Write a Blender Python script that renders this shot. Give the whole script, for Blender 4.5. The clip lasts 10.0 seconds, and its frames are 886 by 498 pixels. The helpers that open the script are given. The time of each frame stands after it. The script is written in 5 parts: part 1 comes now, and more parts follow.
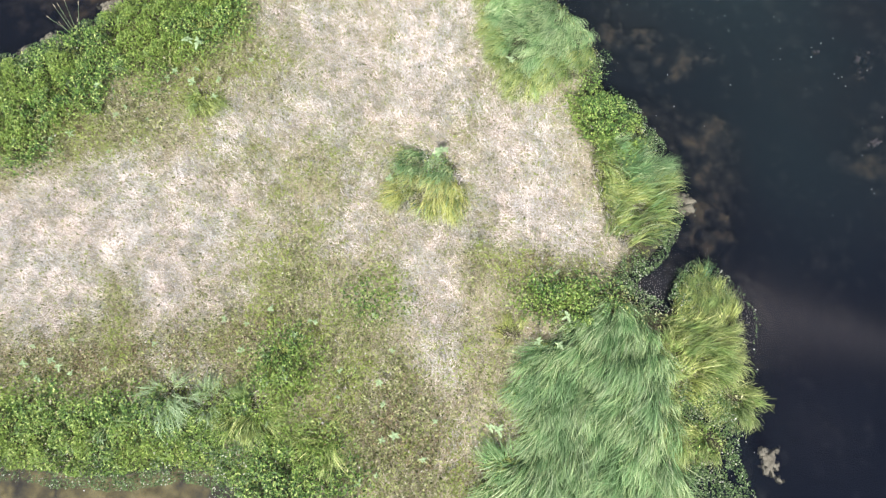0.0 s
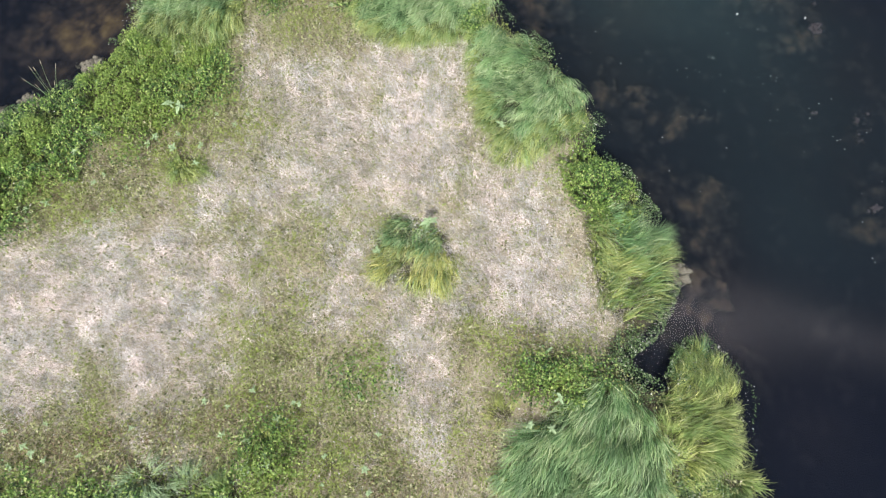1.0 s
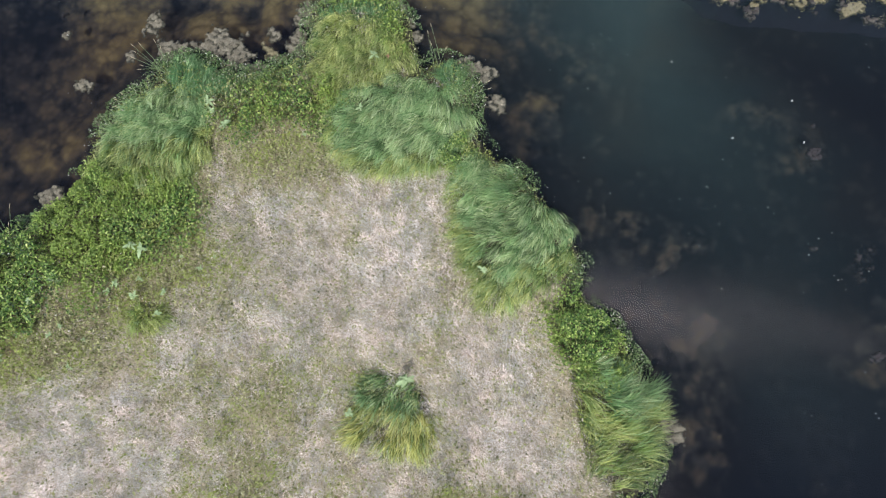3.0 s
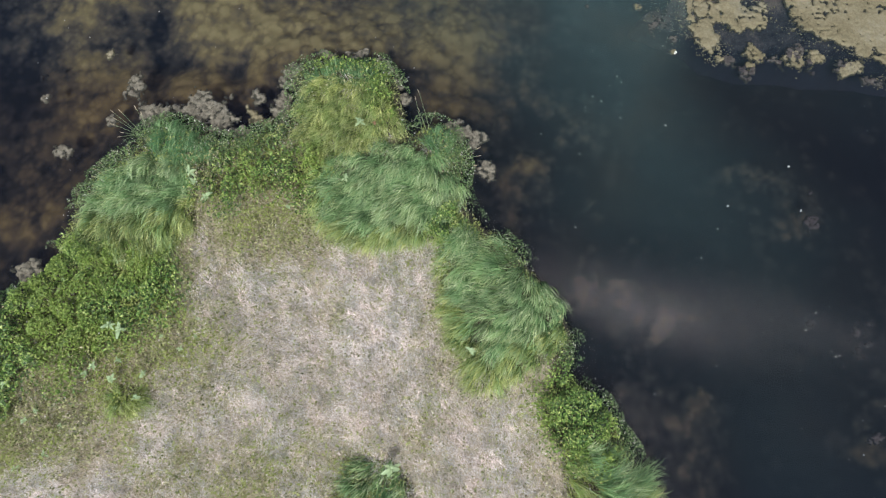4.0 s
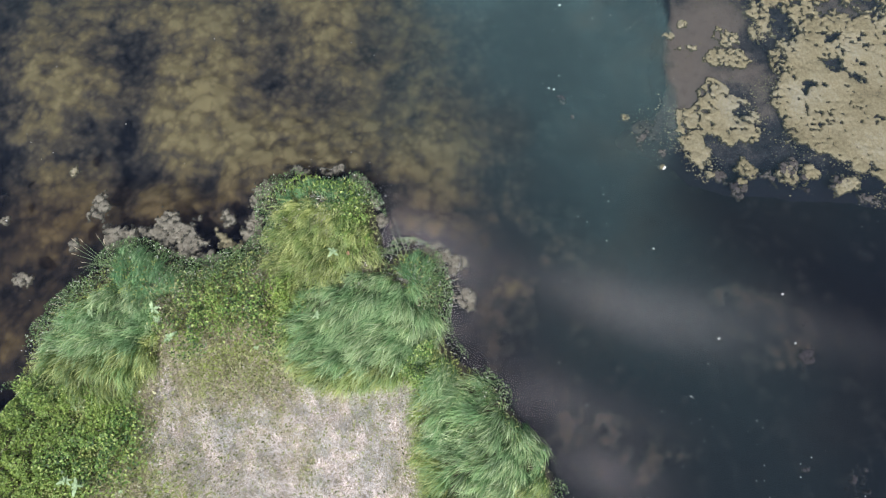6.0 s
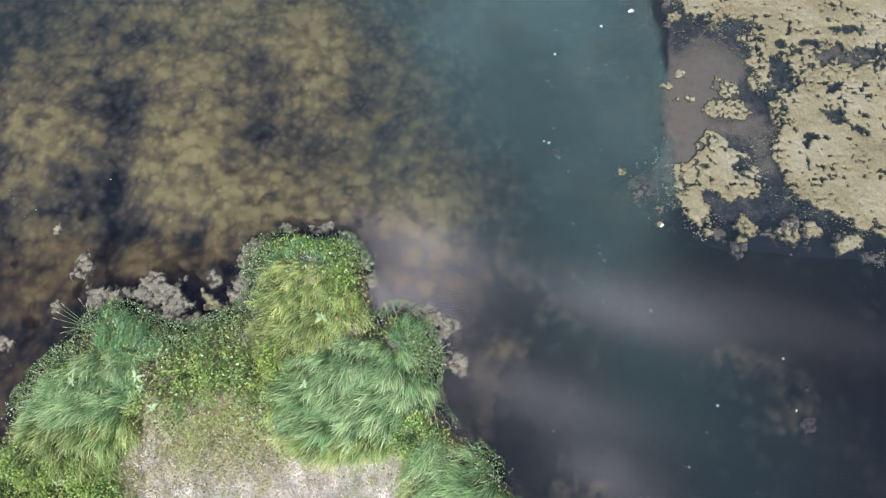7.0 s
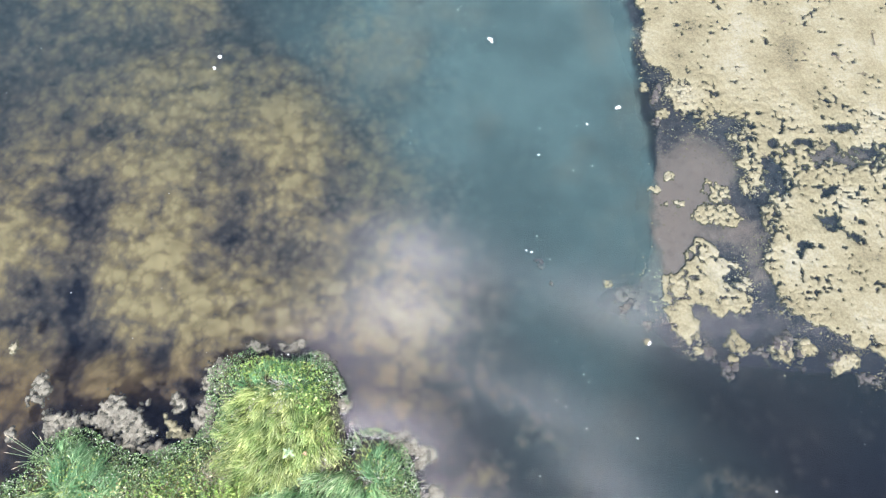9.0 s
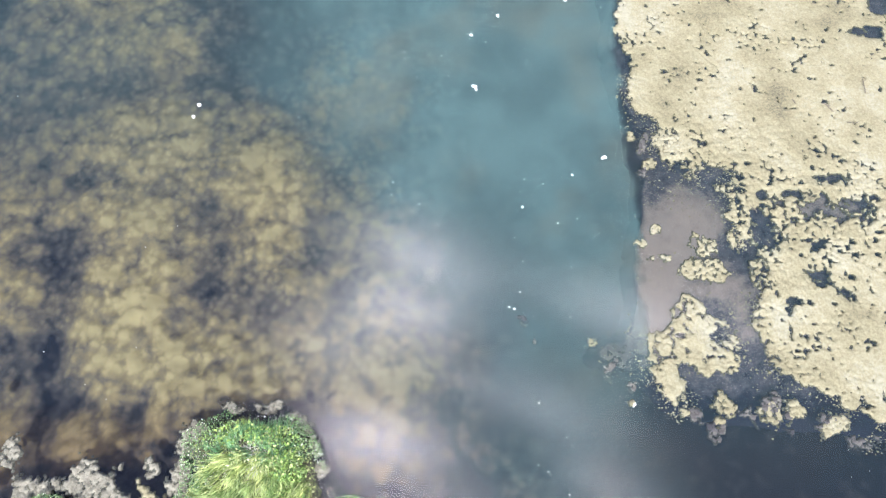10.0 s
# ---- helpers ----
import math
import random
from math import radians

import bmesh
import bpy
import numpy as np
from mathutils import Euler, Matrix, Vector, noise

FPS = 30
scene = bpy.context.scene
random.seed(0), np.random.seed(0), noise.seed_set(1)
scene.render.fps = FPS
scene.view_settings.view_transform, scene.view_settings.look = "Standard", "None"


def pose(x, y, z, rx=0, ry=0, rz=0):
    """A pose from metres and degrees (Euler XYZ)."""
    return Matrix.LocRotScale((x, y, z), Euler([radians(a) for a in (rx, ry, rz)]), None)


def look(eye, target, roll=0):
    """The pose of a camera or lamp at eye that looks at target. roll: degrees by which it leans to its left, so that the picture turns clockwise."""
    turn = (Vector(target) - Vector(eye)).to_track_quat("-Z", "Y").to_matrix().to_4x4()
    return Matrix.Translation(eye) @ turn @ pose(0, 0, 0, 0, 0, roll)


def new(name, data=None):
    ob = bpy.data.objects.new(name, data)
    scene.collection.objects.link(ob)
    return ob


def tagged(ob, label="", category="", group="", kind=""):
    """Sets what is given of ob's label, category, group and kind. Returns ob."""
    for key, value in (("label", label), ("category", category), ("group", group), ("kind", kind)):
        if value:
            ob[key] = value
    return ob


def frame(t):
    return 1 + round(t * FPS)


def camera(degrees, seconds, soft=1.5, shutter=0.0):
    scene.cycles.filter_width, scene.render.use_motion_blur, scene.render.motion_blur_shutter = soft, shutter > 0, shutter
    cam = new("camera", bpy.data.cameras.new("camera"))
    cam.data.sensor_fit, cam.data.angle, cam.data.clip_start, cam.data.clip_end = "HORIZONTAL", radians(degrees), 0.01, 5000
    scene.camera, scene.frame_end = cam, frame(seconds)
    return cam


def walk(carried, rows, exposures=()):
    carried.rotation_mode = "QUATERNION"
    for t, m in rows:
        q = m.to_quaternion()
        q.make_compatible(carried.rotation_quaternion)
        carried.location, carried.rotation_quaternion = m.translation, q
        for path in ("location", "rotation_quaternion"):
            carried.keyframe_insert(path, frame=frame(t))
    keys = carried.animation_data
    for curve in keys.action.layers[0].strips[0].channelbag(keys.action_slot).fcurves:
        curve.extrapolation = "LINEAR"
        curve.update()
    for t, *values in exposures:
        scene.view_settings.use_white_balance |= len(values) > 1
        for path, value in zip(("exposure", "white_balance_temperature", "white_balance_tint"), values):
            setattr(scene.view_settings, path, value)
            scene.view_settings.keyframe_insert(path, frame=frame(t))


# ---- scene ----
cam = camera(75.3, 10.0, 1.3)
PATH = [
    (0, (0.03, 0.037, 10.041), (0.025, 0.556, 8.11), -0.6),
    (0.5, (0.085, 0.668, 10.034), (0.087, 1.193, 8.104), 0.2),
    (1, (0.18, 1.297, 10.044), (0.185, 1.83, 8.116), 0.3),
    (1.5, (0.263, 1.924, 10.045), (0.271, 2.466, 8.119), 0.6),
    (2, (0.364, 2.586, 10.068), (0.37, 3.13, 8.144), 0.4),
    (2.5, (0.454, 3.272, 10.107), (0.463, 3.813, 8.182), 0.7),
    (4, (0.744, 5.383, 10.267), (0.76, 5.917, 8.34), 1.3),
    (4.5, (0.899, 6.015, 10.312), (0.911, 6.554, 8.386), 1.0),
    (5, (0.997, 6.684, 10.384), (1.011, 7.215, 8.456), 1.2),
    (5.5, (1.077, 7.273, 10.413), (1.095, 7.808, 8.486), 1.4),
    (7, (1.354, 9.009, 10.478), (1.368, 9.549, 8.552), 1.0),
    (7.5, (1.412, 9.574, 10.498), (1.428, 10.116, 8.573), 1.2),
    (8, (1.493, 10.143, 10.526), (1.509, 10.686, 8.601), 1.3),
    (8.5, (1.613, 10.647, 10.533), (1.631, 11.199, 8.61), 1.3),
    (9, (1.76, 11.168, 10.552), (1.781, 11.722, 8.631), 1.7),
    (9.5, (1.944, 11.674, 10.584), (1.966, 12.233, 8.663), 1.7),
    (10, (2.127, 12.191, 10.623), (2.147, 12.755, 8.705), 1.6),
]
EXPOSURES = [(0.0, 1.10, 6130, 12), (1.0, 0.84, 6080, 12), (2.5, 0.57, 5980, 11.5), (4.0, 0.51, 5980, 12), (5.5, 0.67, 5890, 13), (7.5, 1.24, 5760, 14), (10.0, 1.97, 5660, 13.5)]
walk(cam, [(t, look(eye, target, roll)) for t, eye, target, roll in PATH], EXPOSURES)

# ---------------------------------------------------------------- sky, sun
SUN_EL, SUN_AZ = 47.0, 192.0          # compass degrees: the sun stands behind the start of the flight
world = bpy.data.worlds.new("world")
scene.world = world
world.use_nodes = True


def build_sky():
    nt = world.node_tree
    nt.nodes.clear()
    N, L = nt.nodes.new, nt.links.new
    sky = N("ShaderNodeTexSky")
    sky.sky_type, sky.sun_disc = "NISHITA", False
    sky.sun_elevation, sky.sun_rotation = radians(SUN_EL), radians(SUN_AZ)
    geo = N("ShaderNodeTexCoord")
    sep = N("ShaderNodeSeparateXYZ")
    L(geo.outputs["Generated"], sep.inputs[0])

    def m(op, a, b=None, c=None, clamp=False):
        n = N("ShaderNodeMath")
        n.operation, n.use_clamp = op, clamp
        for i, v in enumerate((a, b, c)):
            if v is None:
                continue
            if isinstance(v, (int, float)):
                n.inputs[i].default_value = v
            else:
                L(v, n.inputs[i])
        return n.outputs[0]

    zz = m("MAXIMUM", sep.outputs["Z"], 0.08)
    u, v = m("DIVIDE", sep.outputs["X"], zz), m("DIVIDE", sep.outputs["Y"], zz)
    plane = N("ShaderNodeCombineXYZ")
    L(m("MULTIPLY", u, 0.6), plane.inputs[0])
    L(m("MULTIPLY_ADD", u, 0.35, m("MULTIPLY", v, 1.5)), plane.inputs[1])
    n1 = N("ShaderNodeTexNoise")
    n1.inputs["Scale"].default_value, n1.inputs["Detail"].default_value = CLOUD_SCALE, 5.0
    n1.inputs["Roughness"].default_value, n1.inputs["Distortion"].default_value = 0.52, 0.5
    off = N("ShaderNodeVectorMath")
    off.operation = "ADD"
    off.inputs[1].default_value = CLOUD_SHIFT
    L(plane.outputs[0], off.inputs[0])
    L(off.outputs[0], n1.inputs["Vector"])
    wisp = N("ShaderNodeMapRange")
    wisp.interpolation_type = "SMOOTHSTEP"
    L(n1.outputs["Fac"], wisp.inputs[0])
    wisp.inputs[1].default_value, wisp.inputs[2].default_value = 0.36, 0.61
    total = 0.004
    for cu, cv, ru, rv, w in CLOUD_BANKS:
        a = m("DIVIDE", m("SUBTRACT", u, cu), ru)
        b = m("DIVIDE", m("ADD", m("SUBTRACT", v, cv), m("MULTIPLY", m("SUBTRACT", u, cu), 0.30)), rv)
        r2 = m("ADD", m("MULTIPLY", a, a), m("MULTIPLY", b, b))
        total = m("ADD", m("MULTIPLY", m("POWER", 2.718, m("MULTIPLY", r2, -1.0)), w), total)
    fac = m("MULTIPLY", m("MULTIPLY_ADD", wisp.outputs[0], 0.95, 0.14), total, clamp=True)
    mix = N("ShaderNodeMix")
    mix.data_type = "RGBA"
    L(fac, mix.inputs["Factor"])
    L(sky.outputs[0], mix.inputs["A"])
    mix.inputs["B"].default_value = CLOUD_COLOUR
    bg = N("ShaderNodeBackground")
    bg.inputs["Strength"].default_value = SKY_STRENGTH
    L(mix.outputs["Result"], bg.inputs["Color"])
    out = N("ShaderNodeOutputWorld")
    L(bg.outputs[0], out.inputs["Surface"])


SKY_STRENGTH = 0.085
CLOUD_SCALE, CLOUD_SHIFT, CLOUD_COLOUR = 4.2, (3.1, 7.4, 0.0), (172.0, 149.0, 140.0, 1.0)
# thin cloud banks round the zenith: place on the sky's plane, half sizes, density
CLOUD_BANKS = [(-0.045, 0.228, 0.12, 0.075, 1.8), (-0.08, -0.10, 0.12, 0.070, 2.3), (-0.18, 0.12, 0.10, 0.05, 0.3), (0.34, 0.17, 0.17, 0.04, 0.36), (0.18, 0.02, 0.14, 0.03, 0.5), (0.27, -0.10, 0.09, 0.03, 0.42), (0.66, 0.13, 0.20, 0.026, 0.12), (0.54, 0.18, 0.10, 0.030, 0.04), (0.62, -0.06, 0.06, 0.04, 0.05)]
build_sky()
sun = new("sun", bpy.data.lights.new("sun", "SUN"))
sun.data.energy, sun.data.angle, sun.data.color = 4.1, radians(1.2), (1.0, 0.965, 0.92)
sd = Vector((math.sin(radians(SUN_AZ)) * math.cos(radians(SUN_EL)), math.cos(radians(SUN_AZ)) * math.cos(radians(SUN_EL)), math.sin(radians(SUN_EL))))
sun.matrix_world = look(sd * 60, (0, 0, 0))

# ---------------------------------------------------------------- number tools
TABLE = np.random.default_rng(11).random((8, 256, 256))


def vnoise(x, y, seed=0):
    """Smooth value noise, 0..1, one cell a unit."""
    T = TABLE[seed % 8]
    xi, yi = np.floor(x).astype(int), np.floor(y).astype(int)
    fx, fy = x - xi, y - yi
    fx, fy = fx * fx * (3 - 2 * fx), fy * fy * (3 - 2 * fy)
    a, b = T[xi & 255, yi & 255], T[(xi + 1) & 255, yi & 255]
    c, d = T[xi & 255, (yi + 1) & 255], T[(xi + 1) & 255, (yi + 1) & 255]
    return (a * (1 - fx) + b * fx) * (1 - fy) + (c * (1 - fx) + d * fx) * fy


def fbm(x, y, size, octaves=4, seed=0, gain=0.5):
    total, amp, norm = 0.0, 1.0, 0.0
    for o in range(octaves):
        k = 2.03 ** o / size
        total = total + amp * vnoise(x * k + 17.3 * o, y * k - 9.1 * o, seed + o)
        norm += amp
        amp *= gain
    return total / norm


def worley(x, y, size, seed=0):
    """Distances to the nearest and second nearest of scattered points, in units of size."""
    u, v = x / size, y / size
    ui, vi = np.floor(u).astype(int), np.floor(v).astype(int)
    A, B = TABLE[seed % 8], TABLE[(seed + 3) % 8]
    f1, f2 = np.full(u.shape, 9.0), np.full(u.shape, 9.0)
    for i in (-1, 0, 1):
        for j in (-1, 0, 1):
            a, b = (ui + i) & 255, (vi + j) & 255
            d = np.hypot(ui + i + A[a, b] - u, vi + j + B[a, b] - v)
            f2 = np.minimum(f2, np.maximum(f1, d))
            f1 = np.minimum(f1, d)
    return f1, f2


def smooth(a, b, x):
    t = np.clip((x - a) / (b - a), 0, 1)
    return t * t * (3 - 2 * t)


def rounded(poly, times=2):
    """Cuts the corners of a closed outline."""
    p = np.array(poly, float)
    for _ in range(times):
        q = np.roll(p, -1, axis=0)
        p = np.stack((0.75 * p + 0.25 * q, 0.25 * p + 0.75 * q), 1).reshape(-1, 2)
    return p


def inset(poly, x, y):
    """Distance to a closed outline, positive inside."""
    p = np.asarray(poly, float)
    best, odd = np.full(np.shape(x), 1e9), np.zeros(np.shape(x), bool)
    for (ax, ay), (bx, by) in zip(p, np.roll(p, -1, axis=0)):
        ex, ey = bx - ax, by - ay
        t = np.clip(((x - ax) * ex + (y - ay) * ey) / (ex * ex + ey * ey + 1e-12), 0, 1)
        best = np.minimum(best, (x - ax - t * ex) ** 2 + (y - ay - t * ey) ** 2)
        if by != ay:
            odd ^= ((ay > y) != (by > y)) & (x < ex * (y - ay) / ey + ax)
    return np.where(odd, 1, -1) * np.sqrt(best)


def blobs(x, y, rows):
    """Sum of soft round patches: x, y, half width, half height, weight."""
    s = np.zeros(np.shape(x))
    for cx, cy, rx, ry, w in rows:
        s = s + w * np.exp(-(((x - cx) / rx) ** 2 + ((y - cy) / ry) ** 2))
    return s


def tabled(f, x0, x1, y0, y1, step=0.04):
    """A smooth function of the plan, worked out once on a fine net and read from it after that."""
    gx, gy = np.arange(x0, x1 + step, step), np.arange(y0, y1 + step, step)
    T = np.asarray(f(*np.meshgrid(gx, gy, indexing="ij")))

    def read(x, y):
        u = np.clip((np.asarray(x, float) - x0) / step, 0, len(gx) - 1.001)
        v = np.clip((np.asarray(y, float) - y0) / step, 0, len(gy) - 1.001)
        i, j = u.astype(int), v.astype(int)
        a, b = u - i, v - j
        return (T[..., i, j] * (1 - a) + T[..., i + 1, j] * a) * (1 - b) + (T[..., i, j + 1] * (1 - a) + T[..., i + 1, j + 1] * a) * b

    return read


def mesh_of(name, verts, quads, material, uv=None, smooth_faces=False):
    """A mesh from an array of points and an array of faces of equal size."""
    verts, quads = np.asarray(verts, np.float32), np.asarray(quads, np.int32)
    k = quads.shape[1]
    me = bpy.data.meshes.new(name)
    me.vertices.add(len(verts))
    me.vertices.foreach_set("co", verts.ravel())
    me.loops.add(quads.size)
    me.loops.foreach_set("vertex_index", quads.ravel())
    me.polygons.add(len(quads))
    me.polygons.foreach_set("loop_start", np.arange(0, quads.size, k, dtype=np.int32))
    me.polygons.foreach_set("loop_total", np.full(len(quads), k, np.int32))
    if smooth_faces:
        me.polygons.foreach_set("use_smooth", np.ones(len(quads), bool))
    if uv is not None:
        layer = me.uv_layers.new(name="along")
        layer.data.foreach_set("uv", np.asarray(uv, np.float32)[quads.ravel()].ravel())
    me.update(calc_edges=True)
    me.materials.append(material)
    return me


# ---------------------------------------------------------------- materials
def material(name):
    m = bpy.data.materials.new(name)
    m.use_nodes = True
    nt = m.node_tree
    nt.nodes.clear()
    out = nt.nodes.new("ShaderNodeOutputMaterial")
    return m, nt, out


def ramp(nt, fac, stops):
    r = nt.nodes.new("ShaderNodeValToRGB")
    el = r.color_ramp.elements
    while len(el) < len(stops):
        el.new(0.5)
    for e, (p, c) in zip(el, stops):
        e.position, e.color = p, (*c, 1.0)
    nt.links.new(fac, r.inputs[0])
    return r.outputs[0]


def noise_tex(nt, scale, detail=4.0, rough=0.55, vector=None):
    n = nt.nodes.new("ShaderNodeTexNoise")
    n.inputs["Scale"].default_value, n.inputs["Detail"].default_value, n.inputs["Roughness"].default_value = scale, detail, rough
    if vector is None:
        g = nt.nodes.new("ShaderNodeNewGeometry")
        vector = g.outputs["Position"]
    nt.links.new(vector, n.inputs["Vector"])
    return n.outputs["Fac"]


def mix_rgb(nt, fac, a, b, blend="MIX"):
    n = nt.nodes.new("ShaderNodeMix")
    n.data_type, n.blend_type = "RGBA", blend
    for sock, v in ((n.inputs["Factor"], fac), (n.inputs["A"], a), (n.inputs["B"], b)):
        if isinstance(v, (int, float)):
            sock.default_value = v
        elif isinstance(v, tuple):
            sock.default_value = (*v, 1.0) if len(v) == 3 else v
        else:
            nt.links.new(v, sock)
    return n.outputs["Result"]


def math_node(nt, op, a, b=None, clamp=False):
    n = nt.nodes.new("ShaderNodeMath")
    n.operation, n.use_clamp = op, clamp
    for i, v in enumerate((a, b)):
        if v is None:
            continue
        if isinstance(v, (int, float)):
            n.inputs[i].default_value = v
        else:
            nt.links.new(v, n.inputs[i])
    return n.outputs[0]


def map_range(nt, value, a, b, c=0.0, d=1.0):
    n = nt.nodes.new("ShaderNodeMapRange")
    n.interpolation_type = "SMOOTHSTEP"
    nt.links.new(value, n.inputs[0])
    for i, v in enumerate((a, b, c, d)):
        n.inputs[1 + i].default_value = v
    return n.outputs[0]


def leaf_material(name, stops, patch=None, patch_scale=1.6, tip=None, rough=0.55, translucent=0.3, patch_mix=0.75):
    """Blades and leaves: a colour for each blade, broad patches, and a lighter tip."""
    m, nt, out = material(name)
    geo = nt.nodes.new("ShaderNodeNewGeometry")
    col = ramp(nt, geo.outputs["Random Per Island"], stops)
    if patch:
        f = map_range(nt, noise_tex(nt, patch_scale, 3.0), 0.42, 0.62)
        col = mix_rgb(nt, math_node(nt, "MULTIPLY", f, patch_mix), col, patch)
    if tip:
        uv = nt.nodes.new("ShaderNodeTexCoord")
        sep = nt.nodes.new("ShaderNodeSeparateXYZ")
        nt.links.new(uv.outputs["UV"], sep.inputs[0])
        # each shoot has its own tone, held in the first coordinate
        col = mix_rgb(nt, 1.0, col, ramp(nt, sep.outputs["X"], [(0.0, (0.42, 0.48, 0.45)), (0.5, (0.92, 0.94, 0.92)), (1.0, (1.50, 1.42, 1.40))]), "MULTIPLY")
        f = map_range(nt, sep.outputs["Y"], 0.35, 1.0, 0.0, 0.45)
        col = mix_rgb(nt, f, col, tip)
    bs = nt.nodes.new("ShaderNodeBsdfPrincipled")
    nt.links.new(col, bs.inputs["Base Color"])
    bs.inputs["Roughness"].default_value = rough
    bs.inputs["Specular IOR Level"].default_value = 0.3
    tr = nt.nodes.new("ShaderNodeBsdfTranslucent")
    nt.links.new(col, tr.inputs["Color"])
    mx = nt.nodes.new("ShaderNodeMixShader")
    mx.inputs[0].default_value = translucent
    nt.links.new(bs.outputs[0], mx.inputs[1])
    nt.links.new(tr.outputs[0], mx.inputs[2])
    nt.links.new(mx.outputs[0], out.inputs["Surface"])
    return m


def rough_material(name, stops, scale, fine=None, bump=0.4, rough=0.85, specular=0.2):
    """Crumbly dull matter: colour by noise at two sizes, with relief."""
    m, nt, out = material(name)
    a = noise_tex(nt, scale, 5.0)
    b = noise_tex(nt, fine or scale * 7, 4.0, 0.65)
    f = math_node(nt, "ADD", math_node(nt, "MULTIPLY", a, 0.6), math_node(nt, "MULTIPLY", b, 0.4))
    col = ramp(nt, f, stops)
    bs = nt.nodes.new("ShaderNodeBsdfPrincipled")
    nt.links.new(col, bs.inputs["Base Color"])
    bs.inputs["Roughness"].default_value = rough
    bs.inputs["Specular IOR Level"].default_value = specular
    bp = nt.nodes.new("ShaderNodeBump")
    bp.inputs["Strength"].default_value, bp.inputs["Distance"].default_value = bump, 0.02
    nt.links.new(b, bp.inputs["Height"])
    nt.links.new(bp.outputs[0], bs.inputs["Normal"])
    nt.links.new(bs.outputs[0], out.inputs["Surface"])
    return m


def puffs(nt, scale, bend):
    """Soft round heads packed side by side: 1 on each head's middle, 0 in the gaps."""
    geo = nt.nodes.new("ShaderNodeNewGeometry")
    n = nt.nodes.new("ShaderNodeTexNoise")
    n.inputs["Scale"].default_value, n.inputs["Detail"].default_value = scale * 0.7, 3.0
    nt.links.new(geo.outputs["Position"], n.inputs["Vector"])
    off = nt.nodes.new("ShaderNodeVectorMath")
    off.operation = "MULTIPLY_ADD"
    off.inputs[1].default_value = (bend, bend, 0.0)
    nt.links.new(n.outputs["Color"], off.inputs[0])
    nt.links.new(geo.outputs["Position"], off.inputs[2])
    flat = nt.nodes.new("ShaderNodeVectorMath")
    flat.operation = "MULTIPLY"
    flat.inputs[1].default_value = (1.0, 1.0, 0.0)
    nt.links.new(off.outputs[0], flat.inputs[0])
    v = nt.nodes.new("ShaderNodeTexVoronoi")
    v.feature = "SMOOTH_F1"
    v.inputs["Scale"].default_value, v.inputs["Smoothness"].default_value = scale, 0.45
    nt.links.new(flat.outputs[0], v.inputs["Vector"])
    return map_range(nt, v.outputs["Distance"], 0.0, 0.75, 1.0, 0.0)


